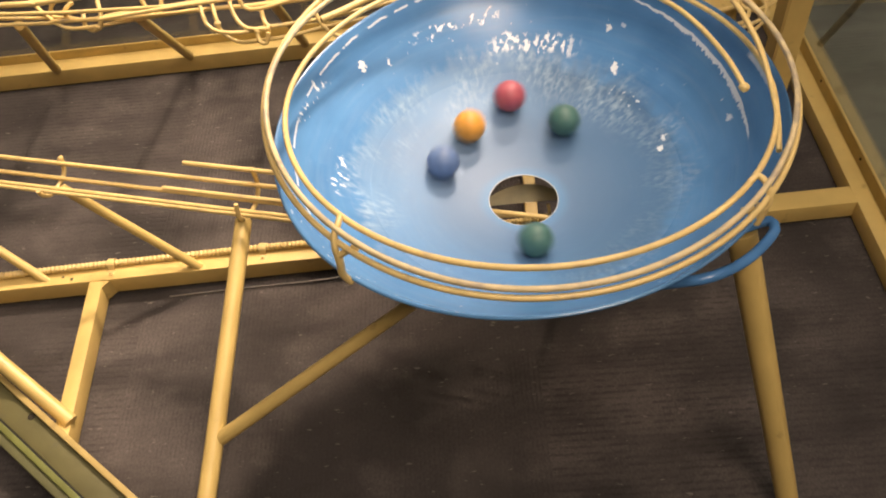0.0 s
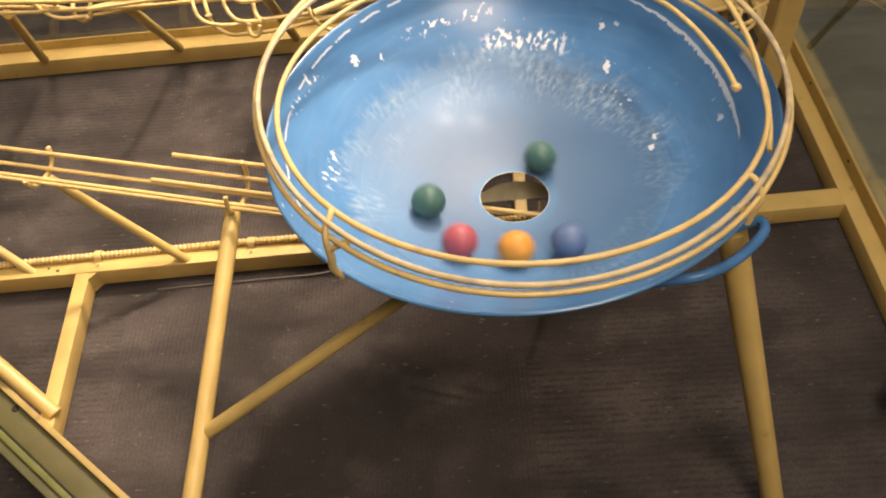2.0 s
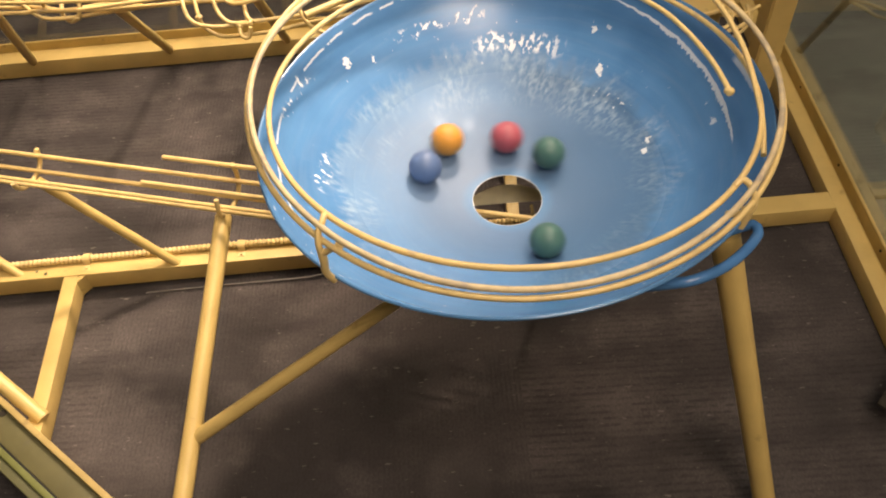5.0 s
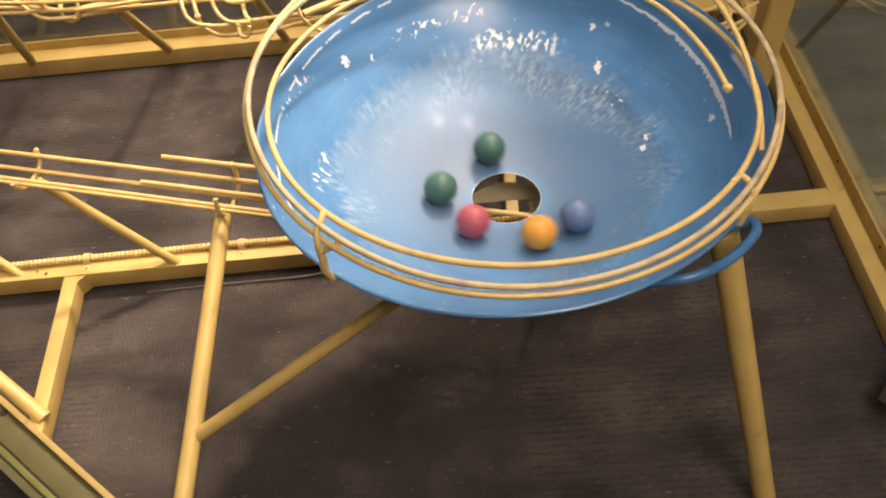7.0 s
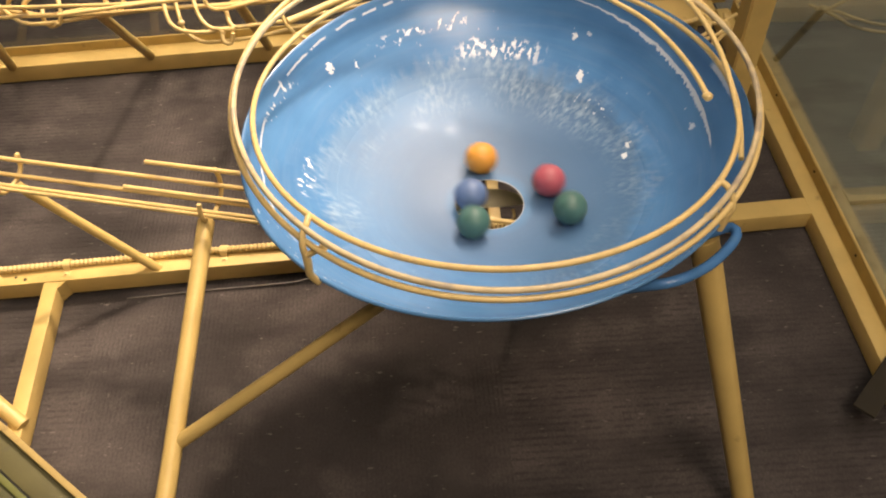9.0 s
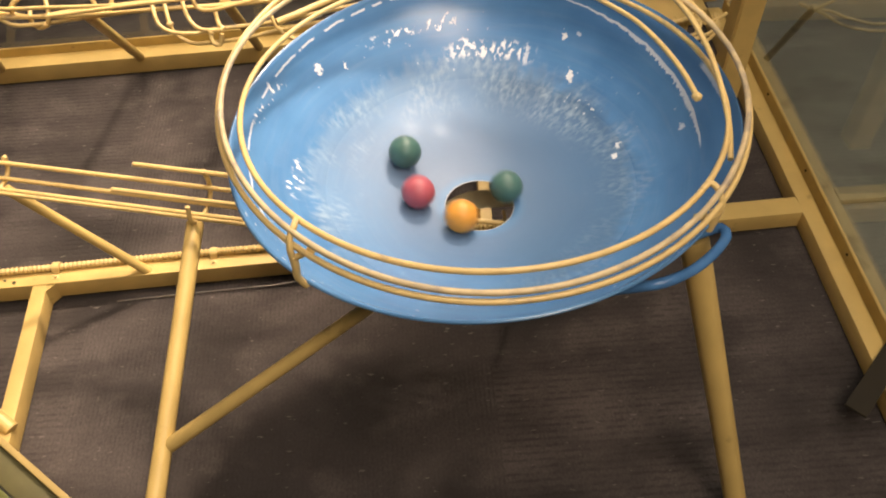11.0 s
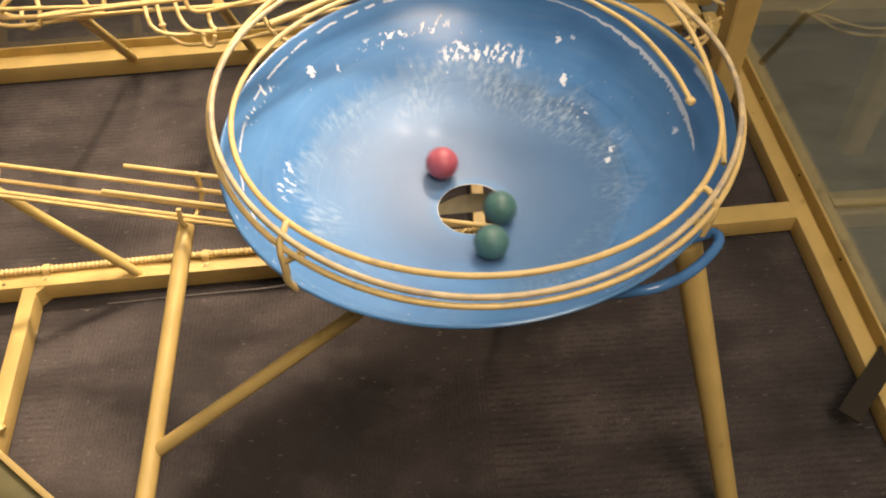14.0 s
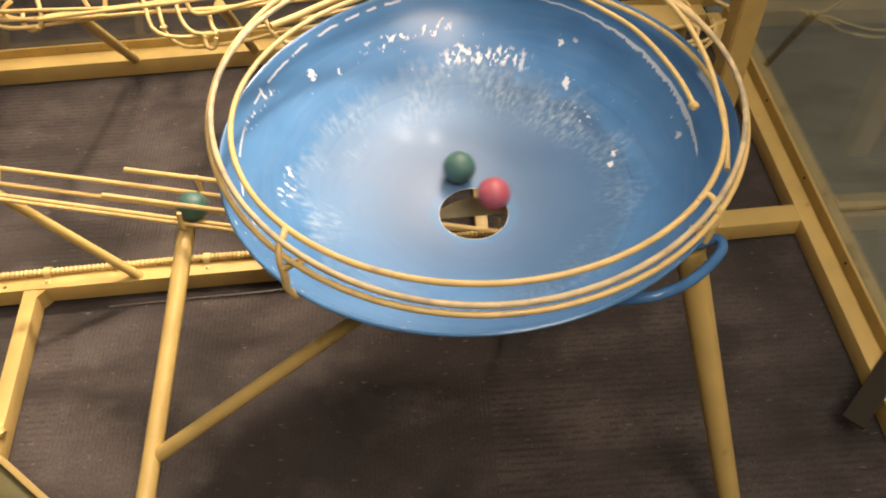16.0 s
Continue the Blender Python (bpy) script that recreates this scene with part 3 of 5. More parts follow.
part("ring", tube(ring(0.356, 0.690, 0.0, 0.058), RW, 10, True), M_WIRE, guard)


def clamp(points, tab, lump, wide=0.0055):
    """A bent wire hook that ties the rings to the rim, with its welded tab."""
    c = part("bracket", tube(smooth_line(points, 0.004), 0.0042, 10), M_WIRE, guard)
    part("tab", tube(smooth_line(tab, 0.004), wide, 10, end_r=0.0045), M_WIRE, c)
    part("weld", weld(lump, 0.0055), M_WIRE, c)


clamp([(0.246, -0.220, 0.686), (0.255, -0.214, 0.690), (0.262, -0.220, 0.690), (0.267, -0.232, 0.682), (0.267, -0.240, 0.670), (0.259, -0.243, 0.662), (0.247, -0.243, 0.661), (0.235, -0.246, 0.667)],
      [(0.262, -0.238, 0.664), (0.259, -0.243, 0.650), (0.256, -0.246, 0.640)], (0.252, -0.243, 0.662), 0.0080)
clamp([(-0.242, -0.230, 0.690), (-0.244, -0.243, 0.691), (-0.249, -0.253, 0.684), (-0.250, -0.262, 0.672), (-0.248, -0.264, 0.660), (-0.241, -0.265, 0.664), (-0.233, -0.266, 0.670)],
      [(-0.248, -0.263, 0.662), (-0.247, -0.267, 0.645), (-0.247, -0.269, 0.630), (-0.239, -0.268, 0.612)], (-0.225, -0.268, 0.676))
clamp([(0.165, 0.286, 0.656), (0.169, 0.292, 0.678), (0.173, 0.299, 0.690), (0.178, 0.308, 0.705), (0.182, 0.315, 0.690), (0.181, 0.314, 0.660)],
      [(0.182, 0.315, 0.675), (0.183, 0.317, 0.650), (0.178, 0.308, 0.625)], (0.178, 0.308, 0.690))

# feed rails that end inside the bowl
feed = empty("feed_track", "yellow wire rails that lead the balls into the bowl", "wire track")
part("rail", tube(smooth_line([(0.02, 0.315, 0.70), (0.12, 0.265, 0.69), (0.224, 0.184, 0.672), (0.261, 0.122, 0.67), (0.285, 0.039, 0.67), (0.293, -0.028, 0.67)]), RW, 10), M_WIRE, feed)
part("rail", tube(smooth_line([(0.10, 0.36, 0.72), (0.22, 0.285, 0.71), (0.30, 0.17, 0.70), (0.325, 0.05, 0.69), (0.318, -0.08, 0.68), (0.303, -0.155, 0.67)]), RW, 10), M_WIRE, feed)
for q in ((0.293, -0.030, 0.67),):
    part("weld", weld(q, 0.0075), M_WIRE, feed)

# ---- supports ----
part("bowl_leg", tube([(0.271, -0.186, 0.556), (0.335, -0.281, 0.305), (0.400, -0.377, FLOOR)], 0.0203, 20, end_r=0.0172), M_BEAM, frame_thing)
post_line = [(-0.477, 0.083, 0.361), (-0.509, -0.273, 0.25), (-0.545, -0.640, 0.136)]
part("leaning_post", tube(post_line, 0.0145, 16), M_BEAM, frame_thing)
part("bowl_brace", tube([(-0.503, -0.2750, 0.248), (-0.122, -0.178, 0.492)], 0.0118, 16, end_r=0.0095), M_BEAM, frame_thing)
for q in ((-0.502, -0.270, 0.256), (-0.501, -0.284, 0.247), (-0.503, -0.290, 0.241)):
    part("weld", weld(q, 0.006), M_BEAM, frame_thing)

# ---- the track that leads the balls away ----
track = empty("ball_track", "yellow welded wire track that leads the fallen balls away", "wire track")
DIR = Vector((-1, 0.282, 0)).normalized()
SIDE = Vector((DIR.y, -DIR.x, 0))
if SIDE.y > 0:
    SIDE = -SIDE


def on_track(x, side, up):
    """A point by the track: x along, side towards the viewer, up from the balls' middle."""
    y = 0.104 - 0.282 * (x + 0.46)
    z = 0.392 + 0.030 * (x + 0.46)
    return Vector((x, y, z + up)) + SIDE * side


def rail(x0, x1, side, up, r=0.0042):
    k = max(3, int(abs(x1 - x0) / 0.05))
    pts = [on_track(x0 + (x1 - x0) * i / k, side, up) for i in range(k + 1)]
    return part("rail", tube(pts, r, 10), M_WIRE, track)


rail(0.09, -1.9, 0.013, -0.0205)
rail(0.09, -1.9, -0.016, -0.023)
rail(0.05, -1.9, 0.0305, -0.010, 0.0036)
rail(0.09, -1.9, -0.033, -0.001)
rail(-0.20, -0.600, 0.025, 0.030, 0.0042)
rail(-0.20, -0.592, -0.0395, 0.029, 0.0042)
for x in (-0.845, -0.465, -1.27, -1.66):
    hoop = [on_track(x, -0.038, 0.034 if x == -0.465 else 0.002), on_track(x, -0.043, 0.005), on_track(x, -0.036, -0.020), on_track(x, -0.017, -0.031),
            on_track(x, 0.017, -0.031), on_track(x, 0.036, -0.016), on_track(x, 0.041, 0.0), on_track(x, 0.037, 0.024 if x == -0.465 else -0.004)]
    part("hoop", tube(smooth_line(hoop, 0.008), 0.0042, 10), M_WIRE, track)
# struts on the cross beam carry the track
for xt, xf in ((-0.835, -0.647), (-1.27, -0.962), (-1.66, -1.30)):
    top = on_track(xt, 0.0, -0.032)
    part("strut", tube([top, (xf + 0.006, fy(xf) - 0.012, TOP - 0.016)], 0.0094, 14), M_BEAM, track)
part("strut", tube([(-1.45, 0.32, 0.42), (-0.835, -0.137, 0.096)], 0.0138, 14), M_BEAM, track)

for q in ((-0.842, -0.122, 0.100), (-0.853, -0.137, 0.100), (-0.845, -0.139, 0.099)):
    part("weld", weld(q, 0.006), M_BEAM, track)

# ---- catcher under the hole ----
catcher = empty("ball_catcher", "yellow curved plate and wires under the bowl's hole", "catcher")
bm = bmesh.new()
grid = []
for i in range(15):
    u = -1 + 2 * i / 14
    x = 0.008 + 0.066 * u
    deep = 0.007 + 0.029 * (1 - u * u)
    grid.append([bm.verts.new((x, 0.066 + deep * k / 4 + 0.002 * u, 0.371 + 0.008 * (k / 4) ** 2)) for k in range(5)])
for a, b in zip(grid, grid[1:]):
    for k in range(4):
        bm.faces.new((a[k], a[k + 1], b[k + 1], b[k]))
bmesh.ops.solidify(bm, geom=bm.faces[:], thickness=0.003)
part("plate", bm, M_PLATE, catcher)
part("wire", tube(smooth_line([(-0.062, 0.085, 0.372), (-0.068, 0.062, 0.371), (-0.060, 0.050, 0.385)], 0.006), 0.0042, 10), M_WIRE, catcher)
part("wire", tube(smooth_line([(-0.052, 0.070, 0.366), (-0.053, 0.052, 0.365), (-0.045, 0.046, 0.365), (0.010, 0.042, 0.365), (0.040, 0.039, 0.365), (0.048, 0.045, 0.365), (0.048, 0.062, 0.366)], 0.005), 0.0030, 8), M_WIRE, catcher)
part("stem", tube([(0.070, 0.082, 0.372), (0.105, 0.16, 0.26), (0.115, fy(0.115), TOP)], 0.007, 12), M_BEAM, catcher)

# ---- back tracks ----
back = empty("back_track", "tangle of yellow welded wire track on struts above the back beam", "wire track")


def back_rail(points, r=0.0042):
    return part("rail", tube(smooth_line(points, 0.02), r, 10), M_WIRE, back)


back_rail([(-1.9, 0.70, 0.47), (-1.004, 0.636, 0.45), (-0.824, 0.623, 0.45), (-0.671, 0.618, 0.45), (-0.602, 0.627, 0.45), (-0.40, 0.66, 0.455), (0.10, 0.66, 0.47), (0.45, 0.50, 0.48)])
back_rail([(-1.9, 0.74, 0.45), (-1.017, 0.650, 0.43), (-0.932, 0.644, 0.43), (-0.855, 0.624, 0.43), (-0.776, 0.638, 0.43), (-0.624, 0.657, 0.43), (-0.30, 0.68, 0.44), (0.10, 0.68, 0.45)])
back_rail([(-1.9, 0.69, 0.44), (-1.010, 0.628, 0.43), (-0.927, 0.627, 0.43), (-0.772, 0.619, 0.43), (-0.584, 0.626, 0.43), (-0.443, 0.628, 0.43), (-0.10, 0.64, 0.44), (0.30, 0.57, 0.46)])
back_rail([(-0.985, 0.69, 0.462), (-0.972, 0.669, 0.45), (-0.941, 0.641, 0.435), (-0.905, 0.617, 0.42), (-0.856, 0.610, 0.42), (-0.776, 0.622, 0.42), (-0.657, 0.631, 0.425), (-0.584, 0.628, 0.43), (-0.443, 0.632, 0.43), (-0.10, 0.655, 0.44)])
back_rail([(-0.615, 0.635, 0.47), (-0.605, 0.605, 0.45), (-0.591, 0.566, 0.435), (-0.563, 0.549, 0.425), (-0.518, 0.549, 0.42), (-0.484, 0.558, 0.42), (-0.416, 0.566, 0.42), (-0.344, 0.562, 0.43), (-0.15, 0.60, 0.44)])
back_rail([(-0.590, 0.640, 0.45), (-0.584, 0.618, 0.44), (-0.575, 0.586, 0.42), (-0.568, 0.580, 0.40), (-0.538, 0.562, 0.39), (-0.502, 0.557, 0.39), (-0.418, 0.554, 0.40), (-0.348, 0.560, 0.41), (-0.15, 0.59, 0.42)])
back_rail([(-0.546, 0.625, 0.46), (-0.543, 0.604, 0.45), (-0.528, 0.570, 0.435), (-0.506, 0.553, 0.425), (-0.470, 0.547, 0.425)])
back_rail([(-0.530, 0.625, 0.47), (-0.521, 0.605, 0.46), (-0.510, 0.589, 0.45), (-0.480, 0.582, 0.45), (-0.410, 0.590, 0.46), (-0.25, 0.63, 0.47)])
back_rail([(-0.80, 0.56, 0.47), (-0.636, 0.584, 0.47), (-0.569, 0.591, 0.47), (-0.490, 0.605, 0.47), (-0.30, 0.65, 0.47)])
back_rail([(-1.30, 0.55, 0.54), (-0.921, 0.509, 0.55), (-0.878, 0.508, 0.55), (-0.841, 0.512, 0.55), (-0.60, 0.545, 0.55)], 0.0058)
back_rail([(-0.345, 0.497, 0.47), (-0.302, 0.523, 0.47), (-0.248, 0.560, 0.47), (-0.12, 0.62, 0.48)], 0.0075)
back_rail([(-0.358, 0.521, 0.47), (-0.347, 0.507, 0.45), (-0.325, 0.489, 0.44), (-0.29, 0.475, 0.435)])
for hoop in ([(-0.944, 0.664, 0.42), (-0.937, 0.664, 0.44), (-0.917, 0.657, 0.46)],
             [(-0.868, 0.638, 0.42), (-0.899, 0.640, 0.43), (-0.895, 0.637, 0.45), (-0.878, 0.646, 0.46)],
             [(-0.825, 0.643, 0.46), (-0.818, 0.615, 0.44), (-0.828, 0.608, 0.42), (-0.849, 0.614, 0.41), (-0.863, 0.625, 0.42), (-0.868, 0.651, 0.43)],
             [(-0.740, 0.655, 0.46), (-0.728, 0.640, 0.435), (-0.710, 0.628, 0.425), (-0.698, 0.640, 0.435), (-0.695, 0.66, 0.46)],
             [(-0.480, 0.593, 0.44), (-0.471, 0.561, 0.43), (-0.460, 0.552, 0.425)],
             [(-0.488, 0.548, 0.42), (-0.485, 0.534, 0.405), (-0.472, 0.536, 0.40), (-0.465, 0.542, 0.42)]):
    part("hoop", tube(smooth_line(hoop, 0.006), 0.0045, 10), M_WIRE, back)
for q in ((-0.487, 0.548, 0.421), (-0.466, 0.551, 0.424), (-0.828, 0.608, 0.42), (-0.575, 0.586, 0.42),):
    part("weld", weld(q, 0.0075), M_WIRE, back)
for xt, yt, xf in ((-1.007, 0.639, -1.134), (-0.751, 0.634, -0.783), (-0.471, 0.657, -0.480), (-0.15, 0.64, -0.18)):
    part("strut", tube([(xt, yt, 0.42), (xf, BY0 + BS * xf - 0.018, TOP - 0.004)], 0.0112, 14), M_BEAM, back)
curl = empty("wire_coil", "coiled yellow track wires beside the corner post", "wire track")
for loop in ([(0.362, 0.404, 0.48), (0.428, 0.430, 0.47), (0.455, 0.456, 0.47), (0.453, 0.487, 0.48), (0.42, 0.52, 0.49)],
             [(0.453, 0.460, 0.46), (0.462, 0.434, 0.46), (0.489, 0.434, 0.46), (0.52, 0.45, 0.465)],
             [(0.459, 0.471, 0.46), (0.464, 0.430, 0.46), (0.444, 0.396, 0.46), (0.41, 0.385, 0.465)],
             [(0.420, 0.372, 0.46), (0.448, 0.385, 0.46), (0.472, 0.397, 0.46), (0.493, 0.420, 0.46), (0.50, 0.46, 0.46)],
             [(0.425, 0.366, 0.45), (0.453, 0.377, 0.45), (0.479, 0.399, 0.45), (0.501, 0.429, 0.45), (0.51, 0.47, 0.45)],
             [(0.40, 0.50, 0.50), (0.44, 0.515, 0.50), (0.48, 0.50, 0.50), (0.50, 0.46, 0.50), (0.515, 0.44, 0.50)]):
    part("loop", tube(smooth_line(loop, 0.006), 0.0036, 8), M_WIRE, curl)
part("plate", bar((0.34, 0.515, 0.44), (0.485, 0.503, 0.44), 0.075, 0.005, 0.001), M_BEAM, curl)
part("stem", tube([(0.455, 0.490, 0.436), (0.470, 0.51, FLOOR)], 0.010, 12), M_BEAM, curl)

# ---- part of another track, beyond the glass ----
outer = empty("outer_track", "dull yellow track strut and bent wires beyond the glass", "wire track")
part("strut", tube([(0.829, 0.824, FLOOR), (0.802, 0.640, 0.33)], 0.0085, 12), M_LEDGE, outer)
part("weld", weld((0.802, 0.638, 0.333), 0.011), M_LEDGE, outer)
for wire in ([(0.780, 0.662, 0.33), (0.802, 0.640, 0.33), (0.823, 0.614, 0.33), (0.841, 0.580, 0.33), (0.881, 0.556, 0.33), (0.922, 0.548, 0.33), (1.05, 0.545, 0.33)],
             [(0.785, 0.640, 0.335), (0.802, 0.640, 0.33), (0.835, 0.630, 0.33), (0.862, 0.603, 0.33), (0.902, 0.578, 0.33), (0.931, 0.572, 0.33), (1.05, 0.560, 0.33)],
             [(0.794, 0.625, 0.34), (0.829, 0.641, 0.34), (0.870, 0.668, 0.34), (0.908, 0.700, 0.34), (0.98, 0.78, 0.35)]):
    part("wire", tube(smooth_line(wire, 0.012), 0.0036, 8), M_LEDGE, outer)
# a red dish rests on one of those wires
bm = lathe([(0.004, 0.272), (0.022, 0.275), (0.036, 0.288), (0.042, 0.302), (0.044, 0.302), (0.039, 0.286), (0.024, 0.271), (0.004, 0.268)], 40)
bmesh.ops.translate(bm, verts=bm.verts[:], vec=(0.930, 0.726, 0.0755))
tagged(part("red_dish", bm, M_RED), "small red painted dish resting on a wire beyond the glass", "dish")

# ---- balls ----
def make_ball(colour, label, name):
    bm = bmesh.new()
    bmesh.ops.create_uvsphere(bm, u_segments=32, v_segments=20, radius=0.026)
    return tagged(part("ball", bm, ball_paint(name, colour)), label, "ball", "rolling balls")


# base colours are lifted and greyed to stand in for haze from the glass
BALLS = {
    "b": make_ball((0.115, 0.180, 0.34), "dull blue rolling ball", "blue_ball_paint"),
    "o": make_ball((0.72, 0.32, 0.045), "orange yellow rolling ball", "orange_ball_paint"),
    "r": make_ball((0.42, 0.090, 0.115), "crimson red rolling ball", "red_ball_paint"),
    "gA": make_ball((0.062, 0.145, 0.122), "dark green rolling ball", "green_ball_paint"),
    "gB": make_ball((0.062, 0.145, 0.122), "dark green rolling ball", "green_ball_paint_worn"),
}


def motions():
    walk(BALLS["b"], [(t, pose(x, y, z)) for t, x, y, z in (
        (0, -0.122, 0.052, 0.495), (0.1, -0.103, 0.121, 0.505), (0.2, -0.060, 0.154, 0.508), (0.3, 0.004, 0.147, 0.500), (0.4, 0.064, 0.100, 0.490),
        (0.5, 0.107, 0.024, 0.488), (0.6, 0.115, -0.058, 0.494), (0.7, 0.093, -0.129, 0.505), (0.8, 0.051, -0.171, 0.514),
        (0.9, -0.004, -0.173, 0.511), (1, -0.058, -0.135, 0.500), (1.1, -0.101, -0.069, 0.492), (1.2, -0.119, 0.009, 0.491),
        (1.3, -0.105, 0.087, 0.496), (1.4, -0.066, 0.140, 0.503), (1.5, -0.011, 0.155, 0.504), (1.6, 0.048, 0.127, 0.496),
        (1.7, 0.093, 0.067, 0.489), (1.8, 0.112, -0.011, 0.489), (1.9, 0.101, -0.087, 0.495), (2, 0.064, -0.141, 0.503), (2.1, 0.007, -0.164, 0.507),
        (2.2, -0.054, -0.148, 0.504), (2.3, -0.098, -0.095, 0.496), (2.4, -0.119, -0.022, 0.491), (2.5, -0.111, 0.053, 0.492),
        (2.6, -0.079, 0.114, 0.497), (2.7, -0.027, 0.143, 0.500), (2.8, 0.032, 0.131, 0.496), (2.9, 0.084, 0.083, 0.490), (3, 0.116, 0.013, 0.490),
        (3.1, 0.117, -0.057, 0.494), (3.2, 0.088, -0.116, 0.500), (3.3, 0.039, -0.152, 0.504), (3.4, -0.022, -0.154, 0.503),
        (3.5, -0.079, -0.120, 0.499), (3.6, -0.114, -0.056, 0.493), (3.7, -0.121, 0.019, 0.492), (3.8, -0.103, 0.084, 0.495),
        (3.9, -0.059, 0.126, 0.497), (4, 0.000, 0.135, 0.496), (4.1, 0.063, 0.107, 0.492), (4.2, 0.111, 0.051, 0.492), (4.3, 0.129, -0.018, 0.494),
        (4.4, 0.119, -0.084, 0.500), (4.5, 0.081, -0.131, 0.503), (4.6, 0.022, -0.149, 0.501), (4.7, -0.041, -0.132, 0.497),
        (4.8, -0.094, -0.087, 0.494), (4.9, -0.125, -0.025, 0.493), (5, -0.125, 0.040, 0.494), (5.1, -0.095, 0.090, 0.494),
        (5.2, -0.041, 0.115, 0.491), (5.3, 0.022, 0.108, 0.488), (5.4, 0.080, 0.072, 0.487), (5.5, 0.119, 0.017, 0.491), (5.6, 0.130, -0.044, 0.496),
        (5.7, 0.109, -0.096, 0.500), (5.8, 0.063, -0.127, 0.498), (5.9, 0.002, -0.129, 0.494), (6, -0.059, -0.103, 0.490),
        (6.1, -0.106, -0.056, 0.491), (6.2, -0.126, -0.000, 0.493), (6.3, -0.115, 0.050, 0.493), (6.4, -0.079, 0.078, 0.488),
        (6.5, -0.025, 0.081, 0.482), (6.6, 0.035, 0.063, 0.479), (6.7, 0.085, 0.023, 0.483), (6.8, 0.117, -0.018, 0.490),
        (6.9, 0.121, -0.058, 0.495), (7, 0.096, -0.085, 0.493), (7.1, 0.050, -0.102, 0.489), (7.2, -0.005, -0.096, 0.484),
        (7.3, -0.063, -0.064, 0.483), (7.4, -0.103, -0.021, 0.487), (7.5, -0.119, 0.024, 0.491), (7.6, -0.105, 0.058, 0.491),
        (7.7, -0.068, 0.076, 0.486), (7.8, -0.015, 0.073, 0.480), (7.9, 0.039, 0.053, 0.478), (8, 0.082, 0.023, 0.482), (8.1, 0.110, -0.021, 0.488),
        (8.2, 0.113, -0.059, 0.493), (8.3, 0.084, -0.079, 0.489), (8.4, 0.040, -0.084, 0.484), (8.5, -0.010, -0.077, 0.480),
        (8.6, -0.062, -0.044, 0.480), (8.7, -0.098, -0.009, 0.485), (8.8, -0.097, 0.005, 0.485), (8.9, -0.072, 0.006, 0.479),
        (9, -0.030, -0.001, 0.474), (9.1, 0.012, -0.018, 0.425), (9.2, -0.023, -0.031, 0.409), (9.32, -0.065, 0.001, 0.404),
        (9.5, -0.120, 0.015, 0.402), (9.7, -0.210, 0.038, 0.400), (9.9, -0.345, 0.074, 0.395), (10, -0.408, 0.090, 0.394),
        (10.1, -0.463, 0.105, 0.392), (10.2, -0.520, 0.121, 0.390), (10.3, -0.572, 0.135, 0.389), (10.4, -0.628, 0.151, 0.387),
        (10.6, -0.735, 0.181, 0.384), (10.8, -0.850, 0.214, 0.380), (11.3, -1.150, 0.299, 0.371), (11.9, -1.500, 0.397, 0.361),
        (12.5, -1.840, 0.494, 0.351), (16, -1.840, 0.494, 0.351),
    )])
